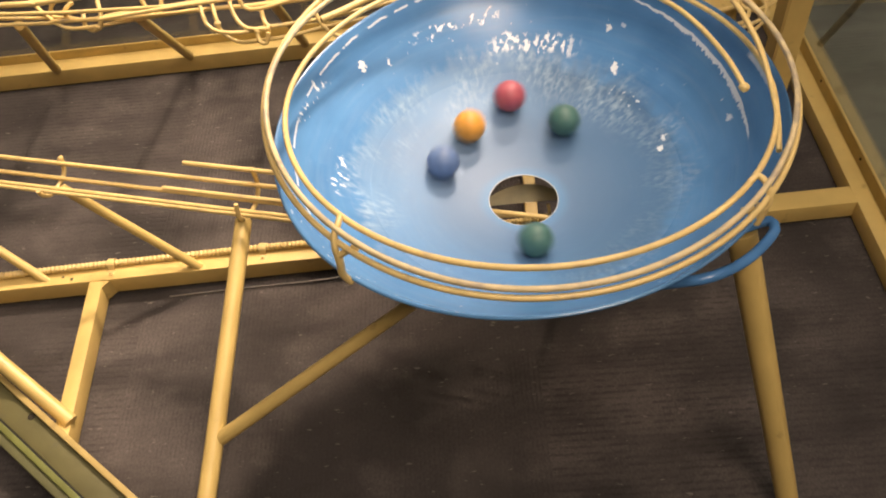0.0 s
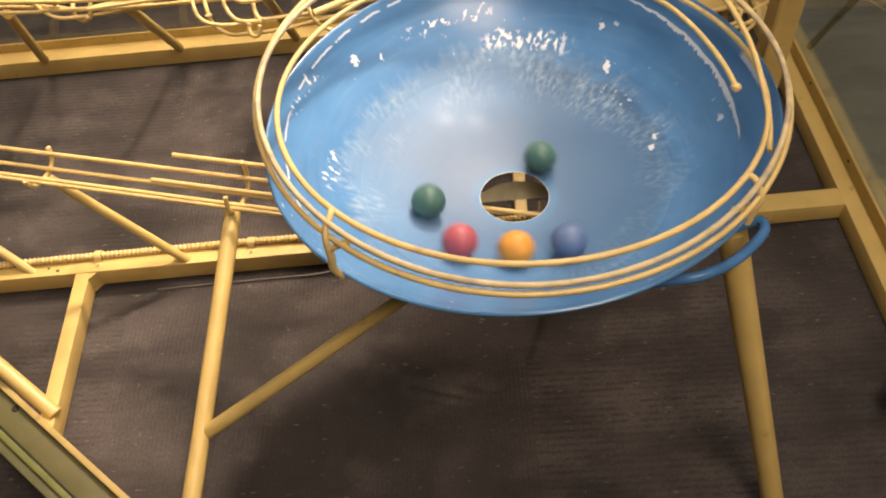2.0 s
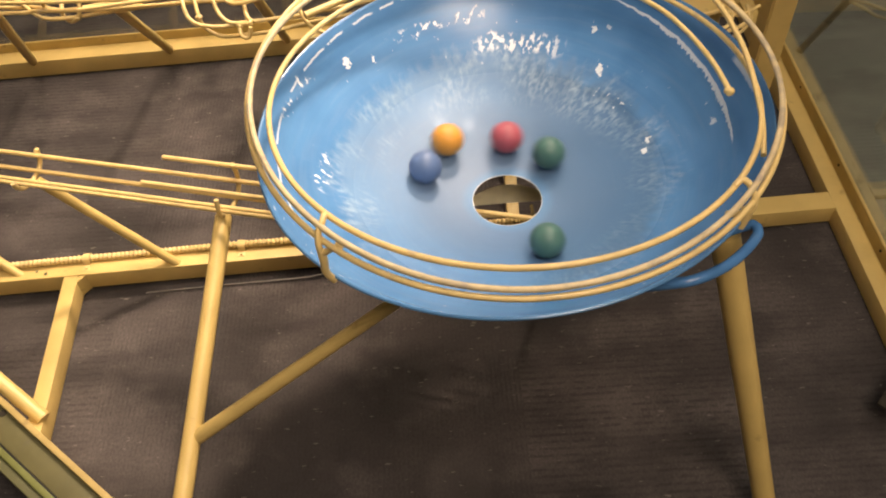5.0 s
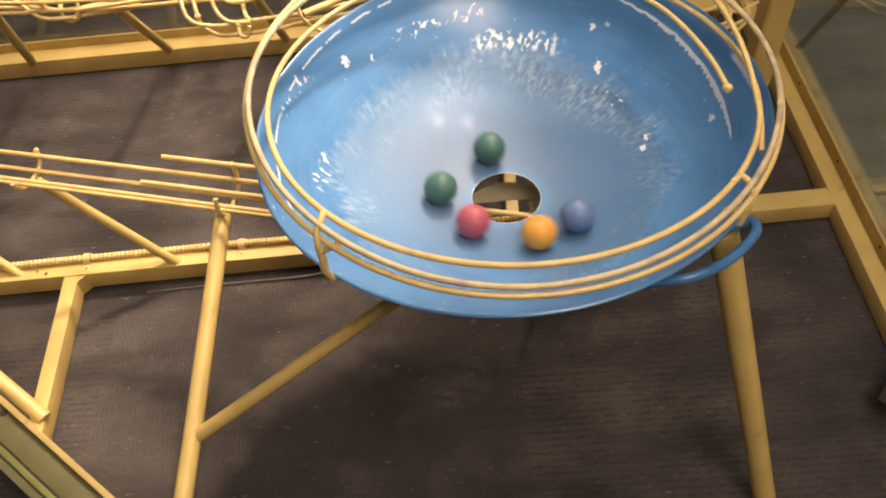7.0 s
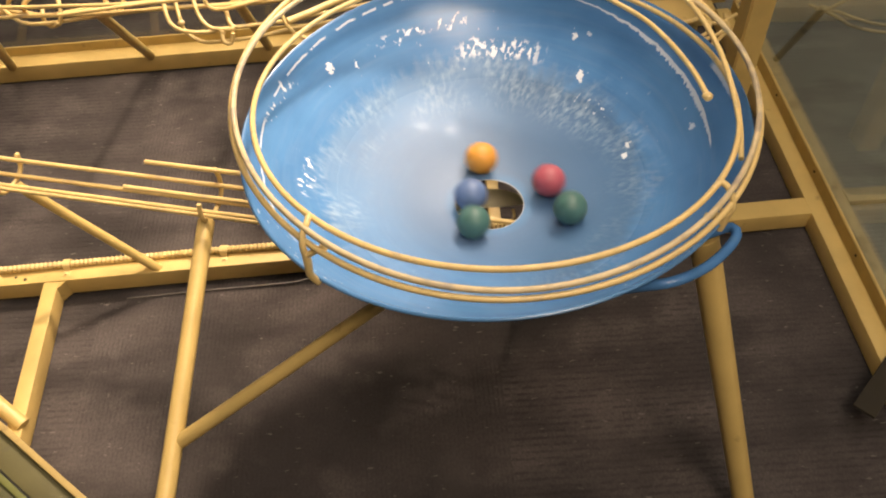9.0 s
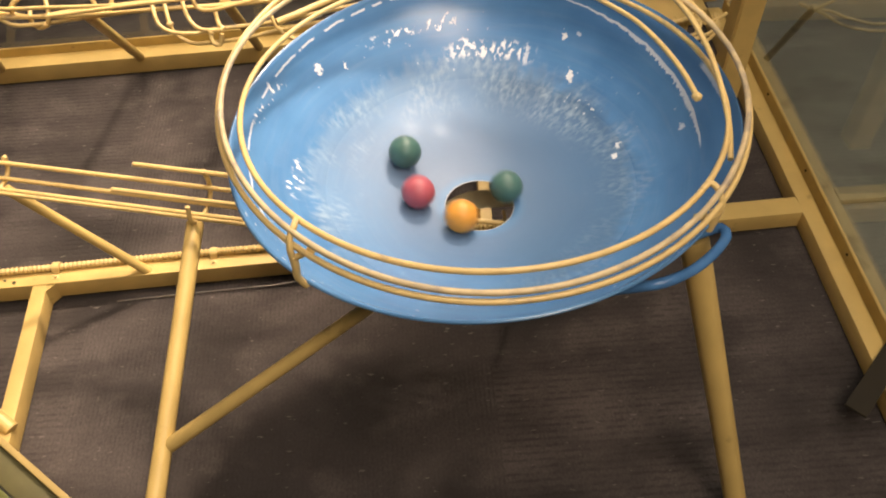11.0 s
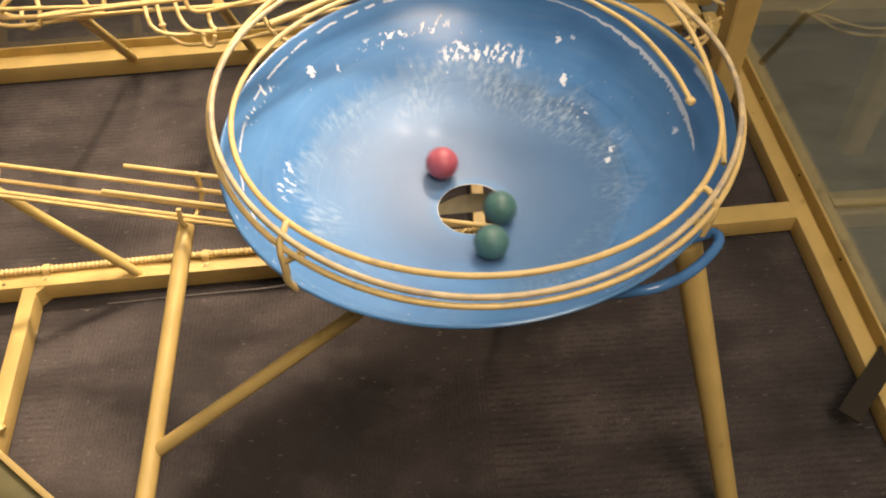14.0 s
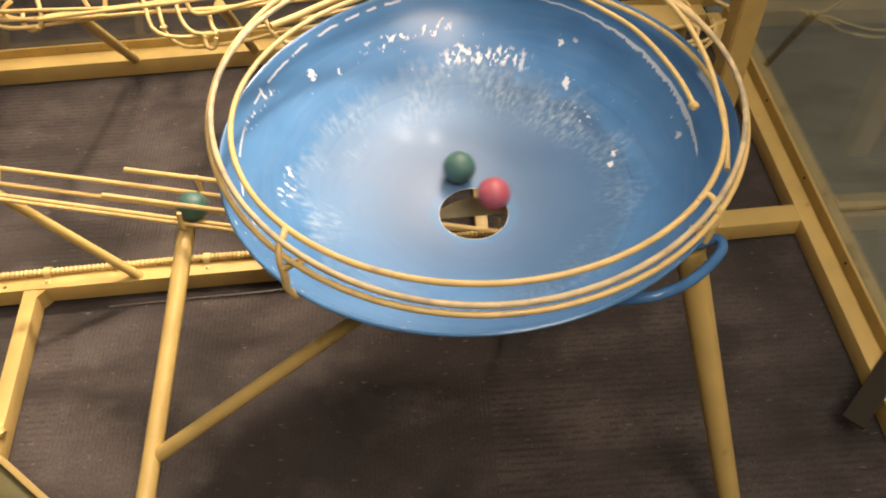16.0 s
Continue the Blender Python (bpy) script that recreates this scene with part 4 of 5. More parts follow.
    walk(BALLS["o"], [(t, pose(x, y, z)) for t, x, y, z in (
        (0, -0.076, 0.125, 0.500), (0.1, -0.028, 0.167, 0.510), (0.2, 0.026, 0.164, 0.508), (0.3, 0.079, 0.119, 0.499), (0.4, 0.110, 0.042, 0.490),
        (0.5, 0.111, -0.048, 0.491), (0.6, 0.077, -0.120, 0.499), (0.7, 0.022, -0.162, 0.507), (0.8, -0.035, -0.172, 0.512),
        (0.9, -0.085, -0.139, 0.507), (1, -0.114, -0.074, 0.496), (1.1, -0.119, 0.007, 0.491), (1.2, -0.095, 0.083, 0.493),
        (1.3, -0.042, 0.136, 0.498), (1.4, 0.021, 0.152, 0.503), (1.5, 0.079, 0.128, 0.502), (1.6, 0.118, 0.072, 0.497), (1.7, 0.128, -0.000, 0.493),
        (1.8, 0.103, -0.074, 0.493), (1.9, 0.053, -0.128, 0.497), (2, -0.012, -0.148, 0.501), (2.1, -0.075, -0.132, 0.502),
        (2.2, -0.121, -0.083, 0.500), (2.3, -0.135, -0.015, 0.496), (2.4, -0.115, 0.054, 0.493), (2.5, -0.067, 0.106, 0.493),
        (2.6, -0.002, 0.134, 0.495), (2.7, 0.064, 0.127, 0.498), (2.8, 0.113, 0.080, 0.497), (2.9, 0.135, 0.014, 0.496), (3, 0.123, -0.056, 0.496),
        (3.1, 0.084, -0.109, 0.497), (3.2, 0.023, -0.136, 0.497), (3.3, -0.045, -0.131, 0.497), (3.4, -0.103, -0.096, 0.498),
        (3.5, -0.135, -0.039, 0.498), (3.6, -0.135, 0.025, 0.496), (3.7, -0.101, 0.079, 0.493), (3.8, -0.043, 0.113, 0.491),
        (3.9, 0.025, 0.117, 0.491), (4, 0.087, 0.091, 0.493), (4.1, 0.132, 0.037, 0.496), (4.2, 0.144, -0.026, 0.500), (4.3, 0.117, -0.083, 0.499),
        (4.4, 0.064, -0.118, 0.495), (4.5, -0.006, -0.125, 0.493), (4.6, -0.075, -0.102, 0.493), (4.7, -0.126, -0.056, 0.497),
        (4.8, -0.148, 0.002, 0.500), (4.9, -0.134, 0.058, 0.500), (5, -0.088, 0.097, 0.495), (5.1, -0.022, 0.111, 0.489), (5.2, 0.050, 0.095, 0.487),
        (5.3, 0.110, 0.055, 0.492), (5.4, 0.143, -0.000, 0.499), (5.5, 0.142, -0.056, 0.503), (5.6, 0.107, -0.100, 0.500),
        (5.7, 0.047, -0.120, 0.494), (5.8, -0.025, -0.112, 0.489), (5.9, -0.092, -0.078, 0.491), (6, -0.137, -0.028, 0.497),
        (6.1, -0.150, 0.028, 0.502), (6.2, -0.128, 0.074, 0.501), (6.3, -0.077, 0.099, 0.493), (6.4, -0.004, 0.098, 0.485),
        (6.5, 0.071, 0.071, 0.485), (6.6, 0.122, 0.025, 0.492), (6.7, 0.145, -0.029, 0.500), (6.8, 0.138, -0.076, 0.504),
        (6.9, 0.098, -0.106, 0.499), (7, 0.036, -0.111, 0.490), (7.1, -0.033, -0.091, 0.484), (7.2, -0.094, -0.049, 0.487),
        (7.3, -0.129, 0.002, 0.494), (7.4, -0.132, 0.053, 0.499), (7.5, -0.102, 0.092, 0.497), (7.6, -0.051, 0.101, 0.489),
        (7.7, 0.015, 0.085, 0.482), (7.8, 0.077, 0.051, 0.483), (7.9, 0.122, 0.002, 0.492), (8, 0.140, -0.051, 0.501), (8.1, 0.123, -0.091, 0.502),
        (8.2, 0.077, -0.113, 0.496), (8.3, 0.018, -0.102, 0.486), (8.4, -0.046, -0.069, 0.481), (8.5, -0.100, -0.020, 0.486),
        (8.6, -0.130, 0.014, 0.494), (8.7, -0.130, 0.044, 0.496), (8.8, -0.109, 0.075, 0.495), (8.9, -0.066, 0.084, 0.487),
        (9, -0.007, 0.074, 0.480), (9.1, 0.057, 0.047, 0.479), (9.2, 0.106, 0.009, 0.487), (9.3, 0.129, -0.033, 0.495), (9.4, 0.123, -0.065, 0.497),
        (9.5, 0.092, -0.080, 0.491), (9.6, 0.024, -0.086, 0.483), (9.7, -0.048, -0.074, 0.482), (9.8, -0.088, -0.028, 0.483),
        (9.9, -0.115, 0.012, 0.490), (10, -0.117, 0.044, 0.493), (10.1, -0.093, 0.063, 0.489), (10.2, -0.050, 0.063, 0.481),
        (10.3, 0.002, 0.046, 0.475), (10.4, 0.051, 0.016, 0.476), (10.5, 0.086, -0.019, 0.483), (10.6, 0.100, -0.051, 0.489),
        (10.7, 0.089, -0.073, 0.489), (10.8, 0.058, -0.078, 0.485), (10.9, 0.014, -0.068, 0.479), (11, -0.032, -0.045, 0.476),
        (11.1, -0.070, -0.014, 0.479), (11.2, -0.091, 0.015, 0.483), (11.3, -0.091, 0.036, 0.485), (11.4, -0.072, 0.045, 0.482),
        (11.5, -0.038, 0.039, 0.476), (11.6, 0.002, 0.021, 0.473), (11.7, 0.039, -0.004, 0.475), (11.8, 0.062, -0.045, 0.480),
        (11.9, 0.072, -0.044, 0.482), (12, 0.065, -0.033, 0.479), (12.1, 0.038, -0.045, 0.477), (12.2, 0.004, -0.046, 0.475),
        (12.3, -0.012, -0.012, 0.425), (12.4, -0.047, -0.028, 0.409), (12.52, -0.065, 0.001, 0.404), (12.7, -0.120, 0.015, 0.402),
        (12.9, -0.210, 0.038, 0.400), (13.1, -0.345, 0.074, 0.395), (13.2, -0.408, 0.090, 0.394), (13.3, -0.463, 0.105, 0.392),
        (13.4, -0.520, 0.121, 0.390), (13.5, -0.572, 0.135, 0.389), (13.6, -0.628, 0.151, 0.387), (13.8, -0.735, 0.181, 0.384),
        (14, -0.850, 0.214, 0.380), (14.5, -1.150, 0.299, 0.371), (15.1, -1.500, 0.397, 0.361), (15.7, -1.785, 0.478, 0.352),
        (16, -1.785, 0.478, 0.352),
    )])
    walk(BALLS["r"], [(t, pose(x, y, z)) for t, x, y, z in (
        (0, -0.006, 0.176, 0.513), (0.1, 0.050, 0.166, 0.512), (0.2, 0.094, 0.110, 0.499), (0.3, 0.115, 0.024, 0.490), (0.4, 0.104, -0.067, 0.492),
        (0.5, 0.065, -0.142, 0.504), (0.6, 0.006, -0.176, 0.513), (0.7, -0.057, -0.165, 0.512), (0.8, -0.104, -0.123, 0.506),
        (0.9, -0.126, -0.051, 0.496), (1, -0.118, 0.030, 0.491), (1.1, -0.082, 0.104, 0.495), (1.2, -0.025, 0.149, 0.502),
        (1.3, 0.040, 0.153, 0.505), (1.4, 0.096, 0.118, 0.502), (1.5, 0.127, 0.053, 0.497), (1.6, 0.124, -0.029, 0.493), (1.7, 0.091, -0.102, 0.496),
        (1.8, 0.034, -0.149, 0.502), (1.9, -0.032, -0.159, 0.507), (2, -0.091, -0.133, 0.506), (2.1, -0.127, -0.068, 0.499),
        (2.2, -0.133, 0.010, 0.495), (2.3, -0.104, 0.079, 0.494), (2.4, -0.050, 0.127, 0.496), (2.5, 0.016, 0.142, 0.499),
        (2.6, 0.083, 0.119, 0.499), (2.7, 0.129, 0.067, 0.500), (2.8, 0.136, -0.006, 0.496), (2.9, 0.110, -0.078, 0.496), (3, 0.056, -0.131, 0.499),
        (3.1, -0.004, -0.149, 0.501), (3.2, -0.064, -0.134, 0.501), (3.3, -0.117, -0.084, 0.499), (3.4, -0.141, -0.018, 0.498),
        (3.5, -0.130, 0.048, 0.497), (3.6, -0.086, 0.099, 0.494), (3.7, -0.021, 0.123, 0.492), (3.8, 0.050, 0.113, 0.492),
        (3.9, 0.108, 0.076, 0.495), (4, 0.140, 0.022, 0.498), (4.1, 0.139, -0.045, 0.500), (4.2, 0.105, -0.101, 0.500), (4.3, 0.040, -0.123, 0.494),
        (4.4, -0.032, -0.117, 0.491), (4.5, -0.096, -0.083, 0.493), (4.6, -0.137, -0.030, 0.498), (4.7, -0.146, 0.028, 0.501),
        (4.8, -0.119, 0.077, 0.498), (4.9, -0.063, 0.105, 0.492), (5, 0.008, 0.104, 0.486), (5.1, 0.077, 0.076, 0.487), (5.2, 0.127, 0.027, 0.494),
        (5.3, 0.147, -0.030, 0.502), (5.4, 0.132, -0.081, 0.503), (5.5, 0.084, -0.114, 0.498), (5.6, 0.016, -0.119, 0.491),
        (5.7, -0.056, -0.097, 0.488), (5.8, -0.116, -0.052, 0.493), (5.9, -0.149, 0.004, 0.501), (6, -0.147, 0.057, 0.505),
        (6.1, -0.111, 0.095, 0.500), (6.2, -0.050, 0.107, 0.490), (6.3, 0.014, 0.091, 0.483), (6.4, 0.082, 0.047, 0.484),
        (6.5, 0.127, -0.011, 0.493), (6.6, 0.135, -0.063, 0.501), (6.7, 0.108, -0.104, 0.501), (6.8, 0.065, -0.121, 0.497),
        (6.9, 0.004, -0.111, 0.488), (7, -0.057, -0.076, 0.484), (7.1, -0.108, -0.022, 0.488), (7.2, -0.130, 0.037, 0.496),
        (7.3, -0.122, 0.079, 0.499), (7.4, -0.082, 0.100, 0.494), (7.5, -0.020, 0.095, 0.484), (7.6, 0.043, 0.067, 0.481),
        (7.7, 0.096, 0.020, 0.485), (7.8, 0.130, -0.031, 0.495), (7.9, 0.133, -0.077, 0.503), (8, 0.102, -0.107, 0.500), (8.1, 0.056, -0.110, 0.492),
        (8.2, -0.004, -0.086, 0.482), (8.3, -0.064, -0.051, 0.481), (8.4, -0.107, -0.002, 0.487), (8.5, -0.122, 0.047, 0.494),
        (8.6, -0.110, 0.080, 0.496), (8.7, -0.069, 0.090, 0.489), (8.8, -0.013, 0.084, 0.482), (8.9, 0.045, 0.057, 0.479), (9, 0.093, 0.011, 0.484),
        (9.1, 0.121, -0.029, 0.492), (9.2, 0.119, -0.065, 0.496), (9.3, 0.094, -0.091, 0.494), (9.4, 0.045, -0.092, 0.486),
        (9.5, -0.014, -0.068, 0.479), (9.6, -0.080, -0.039, 0.483), (9.7, -0.130, -0.001, 0.494), (9.8, -0.131, 0.050, 0.498),
        (9.9, -0.118, 0.085, 0.499), (10, -0.079, 0.098, 0.493), (10.1, -0.025, 0.086, 0.483), (10.2, 0.033, 0.053, 0.478),
        (10.3, 0.080, 0.006, 0.481), (10.4, 0.107, -0.044, 0.490), (10.5, 0.108, -0.085, 0.497), (10.6, 0.083, -0.107, 0.496),
        (10.7, 0.039, -0.106, 0.489), (10.8, -0.014, -0.083, 0.482), (10.9, -0.062, -0.043, 0.480), (11, -0.095, 0.004, 0.484),
        (11.1, -0.107, 0.047, 0.490), (11.2, -0.094, 0.076, 0.491), (11.3, -0.060, 0.085, 0.486), (11.4, -0.014, 0.072, 0.479),
        (11.5, 0.032, 0.040, 0.476), (11.6, 0.070, -0.003, 0.479), (11.7, 0.090, -0.046, 0.486), (11.8, 0.089, -0.090, 0.493),
        (11.9, 0.089, -0.107, 0.497), (12, 0.076, -0.104, 0.494), (12.1, 0.020, -0.084, 0.482), (12.2, -0.031, -0.052, 0.477),
        (12.3, -0.077, -0.009, 0.480), (12.4, -0.101, 0.039, 0.487), (12.5, -0.107, 0.074, 0.494), (12.6, -0.073, 0.086, 0.489),
        (12.7, -0.032, 0.080, 0.482), (12.8, 0.022, 0.048, 0.476), (12.9, 0.067, 0.009, 0.478), (13, 0.097, -0.029, 0.486),
        (13.1, 0.105, -0.070, 0.493), (13.2, 0.098, -0.096, 0.497), (13.3, 0.055, -0.092, 0.487), (13.4, 0.010, -0.073, 0.480),
        (13.5, -0.034, -0.038, 0.476), (13.6, -0.077, 0.007, 0.480), (13.7, -0.106, 0.046, 0.490), (13.8, -0.090, 0.069, 0.489),
        (13.9, -0.067, 0.078, 0.486), (14, -0.042, 0.073, 0.482), (14.1, 0.002, 0.033, 0.474), (14.2, 0.037, -0.011, 0.475),
        (14.3, 0.015, -0.038, 0.475), (14.4, -0.018, -0.055, 0.477), (14.5, -0.058, -0.060, 0.481), (14.6, -0.076, -0.041, 0.482),
        (14.7, -0.078, -0.014, 0.481), (14.8, -0.062, 0.018, 0.478), (14.9, -0.036, 0.039, 0.476), (15, 0.001, 0.053, 0.476),
        (15.1, 0.037, 0.041, 0.477), (15.2, 0.074, 0.017, 0.480), (15.3, 0.084, -0.010, 0.482), (15.4, 0.075, -0.028, 0.481),
        (15.5, 0.053, -0.044, 0.479), (15.6, 0.022, -0.050, 0.476), (15.7, -0.015, -0.045, 0.476), (15.8, -0.040, -0.010, 0.475),
        (15.9, -0.011, 0.002, 0.473), (16, 0.032, 0.016, 0.474),
    )])
    walk(BALLS["gA"], [(t, pose(x, y, z)) for t, x, y, z in (
        (0, 0.077, 0.123, 0.499), (0.1, 0.119, 0.070, 0.497), (0.2, 0.130, -0.001, 0.494), (0.3, 0.107, -0.079, 0.495), (0.4, 0.056, -0.137, 0.501),
        (0.5, -0.010, -0.162, 0.506), (0.6, -0.074, -0.140, 0.505), (0.7, -0.121, -0.086, 0.501), (0.8, -0.138, -0.017, 0.497),
        (0.9, -0.122, 0.054, 0.495), (1, -0.076, 0.107, 0.495), (1.1, -0.013, 0.136, 0.496), (1.2, 0.052, 0.128, 0.497), (1.3, 0.107, 0.084, 0.496),
        (1.4, 0.134, 0.018, 0.496), (1.5, 0.128, -0.053, 0.497), (1.6, 0.088, -0.110, 0.498), (1.7, 0.027, -0.140, 0.499),
        (1.8, -0.042, -0.137, 0.499), (1.9, -0.100, -0.102, 0.499), (2, -0.134, -0.044, 0.498), (2.1, -0.130, 0.029, 0.495),
        (2.2, -0.094, 0.091, 0.495), (2.3, -0.038, 0.123, 0.494), (2.4, 0.029, 0.122, 0.492), (2.5, 0.089, 0.089, 0.493), (2.6, 0.130, 0.033, 0.495),
        (2.7, 0.140, -0.033, 0.499), (2.8, 0.109, -0.091, 0.498), (2.9, 0.052, -0.128, 0.497), (3, -0.020, -0.135, 0.496),
        (3.1, -0.077, -0.105, 0.494), (3.2, -0.117, -0.051, 0.493), (3.3, -0.136, 0.009, 0.496), (3.4, -0.122, 0.065, 0.497),
        (3.5, -0.079, 0.103, 0.494), (3.6, -0.015, 0.109, 0.488), (3.7, 0.053, 0.084, 0.485), (3.8, 0.108, 0.043, 0.490),
        (3.9, 0.136, -0.012, 0.496), (4, 0.133, -0.066, 0.501), (4.1, 0.094, -0.108, 0.499), (4.2, 0.033, -0.123, 0.493),
        (4.3, -0.036, -0.113, 0.490), (4.4, -0.094, -0.074, 0.491), (4.5, -0.130, -0.018, 0.494), (4.6, -0.135, 0.041, 0.498),
        (4.7, -0.108, 0.086, 0.497), (4.8, -0.055, 0.108, 0.491), (4.9, 0.010, 0.100, 0.485), (5, 0.071, 0.065, 0.484), (5.1, 0.115, 0.012, 0.489),
        (5.2, 0.130, -0.046, 0.497), (5.3, 0.112, -0.095, 0.500), (5.4, 0.067, -0.122, 0.497), (5.5, 0.005, -0.121, 0.491),
        (5.6, -0.059, -0.093, 0.488), (5.7, -0.110, -0.043, 0.490), (5.8, -0.135, 0.015, 0.496), (5.9, -0.129, 0.066, 0.499),
        (6, -0.093, 0.098, 0.496), (6.1, -0.036, 0.104, 0.488), (6.2, 0.029, 0.081, 0.482), (6.3, 0.079, 0.033, 0.482), (6.4, 0.114, -0.028, 0.490),
        (6.5, 0.119, -0.086, 0.500), (6.6, 0.094, -0.117, 0.501), (6.7, 0.044, -0.122, 0.494), (6.8, -0.012, -0.104, 0.487),
        (6.9, -0.066, -0.062, 0.483), (7, -0.102, -0.005, 0.486), (7.1, -0.119, 0.050, 0.494), (7.2, -0.106, 0.092, 0.498),
        (7.3, -0.065, 0.106, 0.492), (7.4, -0.008, 0.092, 0.483), (7.5, 0.051, 0.052, 0.479), (7.6, 0.097, 0.003, 0.485),
        (7.7, 0.119, -0.051, 0.494), (7.8, 0.116, -0.096, 0.502), (7.9, 0.085, -0.120, 0.500), (8, 0.034, -0.117, 0.491),
        (8.1, -0.025, -0.095, 0.485), (8.2, -0.078, -0.054, 0.484), (8.3, -0.112, 0.008, 0.489), (8.4, -0.120, 0.065, 0.496),
        (8.5, -0.098, 0.105, 0.499), (8.6, -0.058, 0.115, 0.494), (8.7, -0.005, 0.097, 0.484), (8.8, 0.053, 0.054, 0.480),
        (8.9, 0.097, 0.003, 0.485), (9, 0.115, -0.059, 0.494), (9.1, 0.107, -0.099, 0.500), (9.2, 0.072, -0.121, 0.498), (9.3, 0.021, -0.114, 0.490),
        (9.4, -0.034, -0.082, 0.483), (9.5, -0.081, -0.033, 0.482), (9.6, -0.119, 0.023, 0.491), (9.7, -0.130, 0.070, 0.500),
        (9.8, -0.096, 0.100, 0.497), (9.9, -0.051, 0.099, 0.488), (10, 0.004, 0.072, 0.479), (10.1, 0.055, 0.025, 0.477),
        (10.2, 0.091, -0.030, 0.484), (10.3, 0.104, -0.081, 0.495), (10.4, 0.090, -0.114, 0.500), (10.5, 0.054, -0.123, 0.496),
        (10.6, 0.004, -0.106, 0.487), (10.7, -0.049, -0.065, 0.481), (10.8, -0.091, -0.012, 0.483), (10.9, -0.114, 0.041, 0.491),
        (11, -0.112, 0.082, 0.497), (11.1, -0.087, 0.101, 0.495), (11.2, -0.044, 0.093, 0.486), (11.3, 0.007, 0.061, 0.477),
        (11.4, 0.052, 0.012, 0.476), (11.5, 0.083, -0.041, 0.484), (11.6, 0.092, -0.088, 0.493), (11.7, 0.078, -0.116, 0.497),
        (11.8, 0.027, -0.121, 0.492), (11.9, -0.003, -0.100, 0.485), (12, -0.035, -0.058, 0.478), (12.1, -0.080, -0.005, 0.481),
        (12.2, -0.108, 0.045, 0.490), (12.3, -0.104, 0.082, 0.495), (12.4, -0.077, 0.095, 0.492), (12.5, -0.035, 0.082, 0.483),
        (12.6, 0.023, 0.046, 0.476), (12.7, 0.076, -0.005, 0.480), (12.8, 0.102, -0.048, 0.489), (12.9, 0.108, -0.083, 0.496),
        (13, 0.094, -0.099, 0.496), (13.1, 0.055, -0.097, 0.488), (13.2, 0.006, -0.072, 0.479), (13.3, -0.047, -0.030, 0.477),
        (13.4, -0.091, 0.019, 0.484), (13.5, -0.105, 0.055, 0.490), (13.6, -0.100, 0.085, 0.495), (13.7, -0.077, 0.094, 0.491),
        (13.8, -0.041, 0.071, 0.481), (13.9, 0.002, 0.029, 0.474), (14, 0.040, -0.026, 0.476), (14.1, 0.053, -0.067, 0.482),
        (14.2, 0.048, -0.098, 0.488), (14.3, 0.046, -0.119, 0.493), (14.4, 0.028, -0.119, 0.491), (14.5, 0.001, -0.096, 0.484),
        (14.6, -0.022, -0.056, 0.477), (14.7, -0.027, -0.012, 0.474), (14.8, -0.005, 0.008, 0.425), (14.9, -0.040, -0.018, 0.409),
        (15.02, -0.065, 0.001, 0.404), (15.2, -0.120, 0.015, 0.402), (15.4, -0.210, 0.038, 0.400), (15.79, -0.345, 0.074, 0.395),
        (15.89, -0.408, 0.090, 0.394), (15.99, -0.463, 0.105, 0.392), (16, -0.463, 0.105, 0.392),
    )])
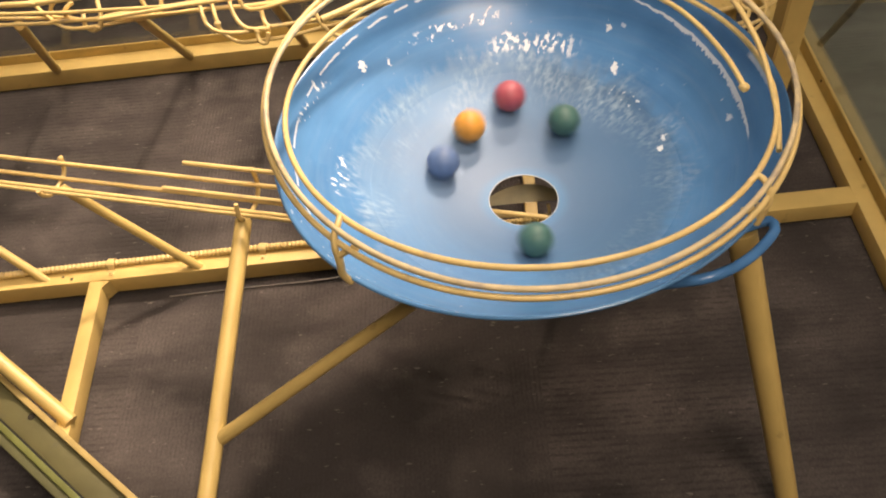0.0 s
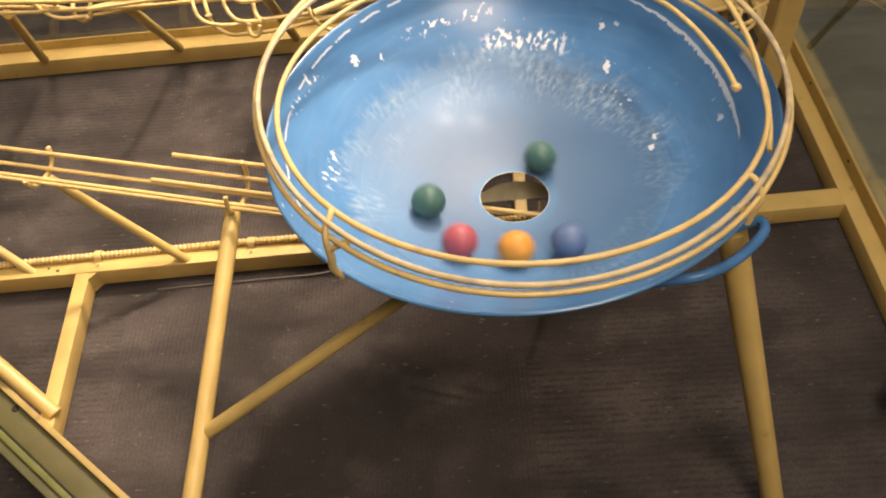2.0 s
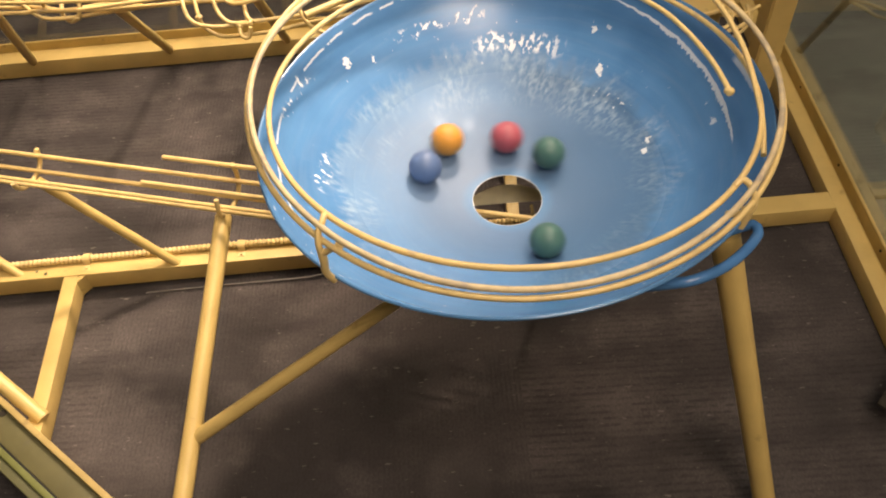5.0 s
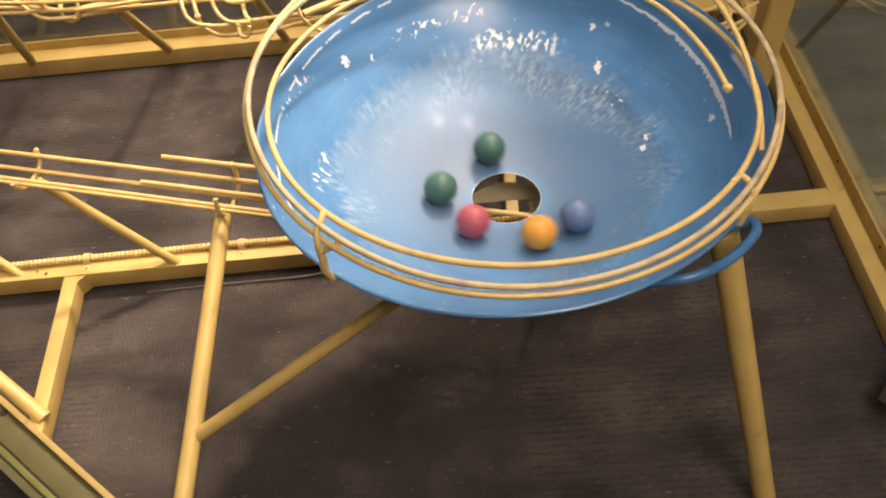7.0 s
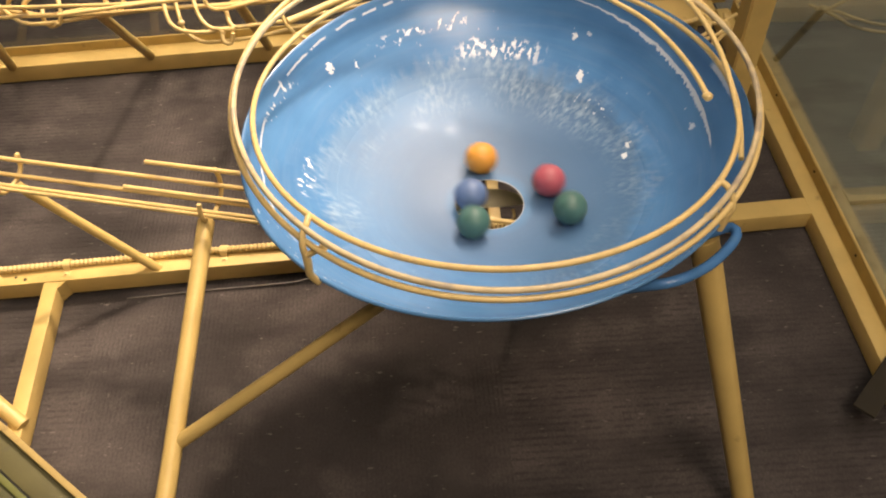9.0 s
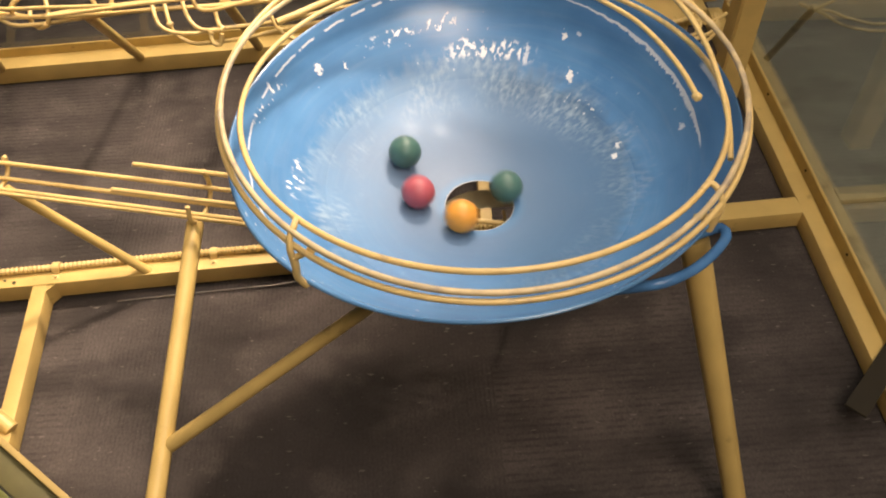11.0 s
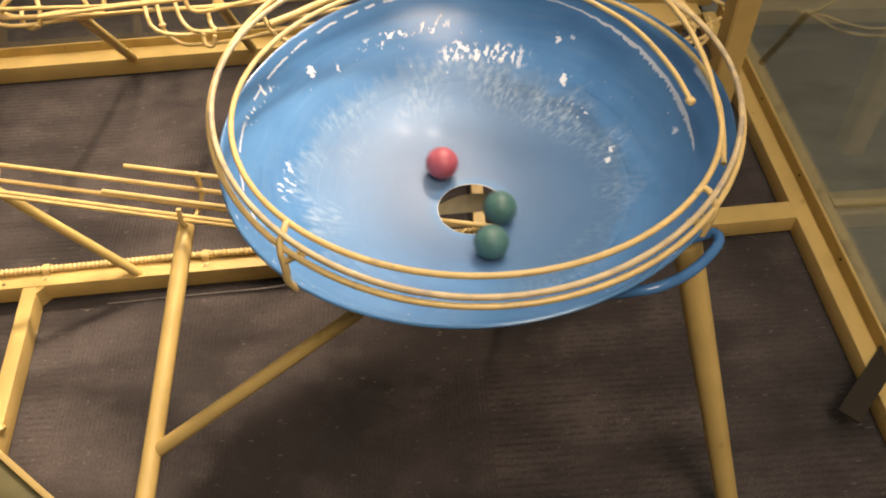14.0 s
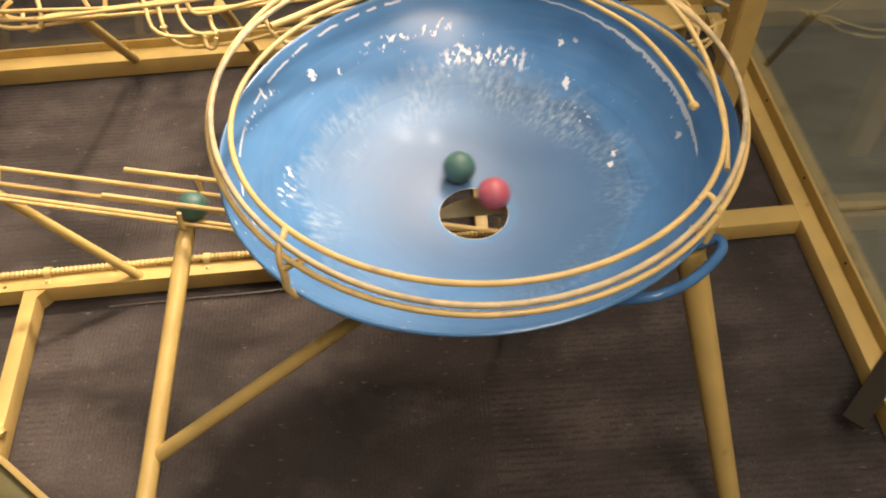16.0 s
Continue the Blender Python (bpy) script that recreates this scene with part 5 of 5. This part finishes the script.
    walk(BALLS["gB"], [(t, pose(x, y, z)) for t, x, y, z in (
        (0, 0.006, -0.118, 0.490), (0.1, -0.057, -0.083, 0.486), (0.2, -0.105, -0.028, 0.488), (0.3, -0.132, 0.033, 0.496),
        (0.4, -0.125, 0.085, 0.502), (0.5, -0.088, 0.114, 0.499), (0.6, -0.030, 0.110, 0.489), (0.7, 0.035, 0.075, 0.481),
        (0.8, 0.090, 0.024, 0.484), (0.9, 0.123, -0.036, 0.493), (1, 0.125, -0.089, 0.503), (1.1, 0.101, -0.125, 0.506), (1.2, 0.053, -0.132, 0.498),
        (1.3, -0.009, -0.106, 0.487), (1.4, -0.066, -0.056, 0.482), (1.5, -0.107, 0.006, 0.487), (1.6, -0.121, 0.066, 0.497),
        (1.7, -0.106, 0.109, 0.502), (1.8, -0.066, 0.120, 0.497), (1.9, -0.011, 0.100, 0.486), (2, 0.045, 0.055, 0.479), (2.1, 0.092, -0.013, 0.484),
        (2.2, 0.116, -0.080, 0.498), (2.3, 0.111, -0.122, 0.507), (2.4, 0.079, -0.137, 0.505), (2.5, 0.029, -0.122, 0.493),
        (2.6, -0.028, -0.085, 0.483), (2.7, -0.079, -0.030, 0.482), (2.8, -0.105, 0.034, 0.488), (2.9, -0.106, 0.088, 0.497),
        (3, -0.081, 0.118, 0.499), (3.1, -0.041, 0.115, 0.491), (3.2, 0.010, 0.083, 0.481), (3.3, 0.060, 0.029, 0.478), (3.4, 0.095, -0.032, 0.485),
        (3.5, 0.109, -0.087, 0.497), (3.6, 0.096, -0.124, 0.504), (3.7, 0.061, -0.133, 0.500), (3.8, 0.014, -0.113, 0.489),
        (3.9, -0.036, -0.069, 0.480), (4, -0.076, -0.013, 0.480), (4.1, -0.099, 0.053, 0.489), (4.2, -0.099, 0.101, 0.498),
        (4.3, -0.073, 0.116, 0.496), (4.4, -0.032, 0.099, 0.486), (4.5, 0.015, 0.057, 0.477), (4.6, 0.057, -0.002, 0.477),
        (4.7, 0.085, -0.062, 0.487), (4.8, 0.093, -0.110, 0.499), (4.9, 0.078, -0.133, 0.503), (5, 0.045, -0.126, 0.495),
        (5.1, 0.001, -0.091, 0.483), (5.2, -0.041, -0.037, 0.477), (5.3, -0.074, 0.025, 0.480), (5.4, -0.088, 0.078, 0.490),
        (5.5, -0.081, 0.111, 0.497), (5.6, -0.055, 0.114, 0.493), (5.7, -0.016, 0.089, 0.483), (5.8, 0.026, 0.039, 0.476),
        (5.9, 0.062, -0.021, 0.478), (6, 0.083, -0.079, 0.489), (6.1, 0.085, -0.119, 0.500), (6.2, 0.067, -0.134, 0.501),
        (6.3, 0.045, -0.117, 0.493), (6.4, -0.006, -0.079, 0.481), (6.5, -0.054, -0.025, 0.477), (6.6, -0.085, 0.032, 0.483),
        (6.7, -0.099, 0.078, 0.493), (6.8, -0.087, 0.108, 0.497), (6.9, -0.058, 0.109, 0.492), (7, -0.020, 0.081, 0.482), (7.1, 0.029, 0.036, 0.475),
        (7.2, 0.069, -0.018, 0.479), (7.3, 0.085, -0.075, 0.489), (7.4, 0.082, -0.113, 0.497), (7.5, 0.062, -0.123, 0.497),
        (7.6, 0.029, -0.109, 0.489), (7.7, -0.008, -0.071, 0.479), (7.8, -0.047, -0.014, 0.476), (7.9, -0.075, 0.043, 0.482),
        (8, -0.086, 0.085, 0.491), (8.1, -0.074, 0.107, 0.494), (8.2, -0.048, 0.099, 0.488), (8.3, -0.009, 0.065, 0.478), (8.4, 0.029, 0.013, 0.474),
        (8.5, 0.059, -0.044, 0.479), (8.6, 0.064, -0.096, 0.489), (8.7, 0.053, -0.127, 0.497), (8.8, 0.031, -0.128, 0.495),
        (8.9, 0.001, -0.107, 0.487), (9, -0.031, -0.063, 0.479), (9.1, -0.054, 0.003, 0.476), (9.2, -0.062, 0.059, 0.482),
        (9.3, -0.061, 0.100, 0.490), (9.4, -0.043, 0.117, 0.492), (9.5, -0.014, 0.106, 0.487), (9.6, 0.008, 0.060, 0.477),
        (9.7, 0.027, -0.002, 0.474), (9.8, 0.057, -0.050, 0.480), (9.9, 0.063, -0.097, 0.490), (10, 0.052, -0.125, 0.496),
        (10.1, 0.029, -0.126, 0.494), (10.2, -0.003, -0.102, 0.486), (10.3, -0.035, -0.056, 0.478), (10.4, -0.060, -0.000, 0.477),
        (10.5, -0.072, 0.053, 0.483), (10.6, -0.068, 0.091, 0.489), (10.7, -0.048, 0.107, 0.490), (10.8, -0.019, 0.096, 0.485),
        (10.9, 0.014, 0.061, 0.478), (11, 0.043, 0.012, 0.475), (11.1, 0.061, -0.042, 0.480), (11.2, 0.063, -0.087, 0.487),
        (11.3, 0.049, -0.114, 0.492), (11.4, 0.023, -0.116, 0.490), (11.5, -0.010, -0.093, 0.484), (11.6, -0.041, -0.051, 0.478),
        (11.7, -0.064, 0.002, 0.478), (11.8, -0.077, 0.064, 0.485), (11.9, -0.060, 0.096, 0.489), (12, -0.028, 0.108, 0.488),
        (12.1, 0.002, 0.094, 0.484), (12.2, 0.034, 0.059, 0.478), (12.3, 0.055, 0.005, 0.477), (12.4, 0.063, -0.047, 0.480),
        (12.5, 0.055, -0.092, 0.487), (12.6, 0.036, -0.114, 0.491), (12.7, 0.005, -0.113, 0.489), (12.8, -0.023, -0.090, 0.484),
        (12.9, -0.048, -0.048, 0.478), (13, -0.063, 0.004, 0.478), (13.1, -0.068, 0.052, 0.482), (13.2, -0.055, 0.090, 0.487),
        (13.3, -0.029, 0.097, 0.485), (13.4, 0.006, 0.081, 0.481), (13.5, 0.032, 0.053, 0.478), (13.6, 0.056, 0.006, 0.477),
        (13.7, 0.066, -0.046, 0.481), (13.8, 0.066, -0.081, 0.486), (13.9, 0.048, -0.102, 0.489), (14, 0.018, -0.104, 0.487),
        (14.1, -0.020, -0.098, 0.485), (14.2, -0.055, -0.073, 0.483), (14.3, -0.082, -0.032, 0.482), (14.4, -0.091, 0.012, 0.483),
        (14.5, -0.082, 0.048, 0.484), (14.6, -0.050, 0.072, 0.482), (14.7, -0.007, 0.077, 0.480), (14.8, 0.039, 0.071, 0.481),
        (14.9, 0.072, 0.042, 0.481), (15, 0.091, 0.006, 0.483), (15.1, 0.088, -0.039, 0.484), (15.2, 0.065, -0.074, 0.485),
        (15.3, 0.032, -0.083, 0.483), (15.4, -0.012, -0.083, 0.482), (15.5, -0.053, -0.067, 0.482), (15.6, -0.083, -0.038, 0.483),
        (15.7, -0.094, -0.006, 0.484), (15.8, -0.088, 0.030, 0.483), (15.9, -0.059, 0.059, 0.481), (16, -0.017, 0.073, 0.480),
    )])


motions()
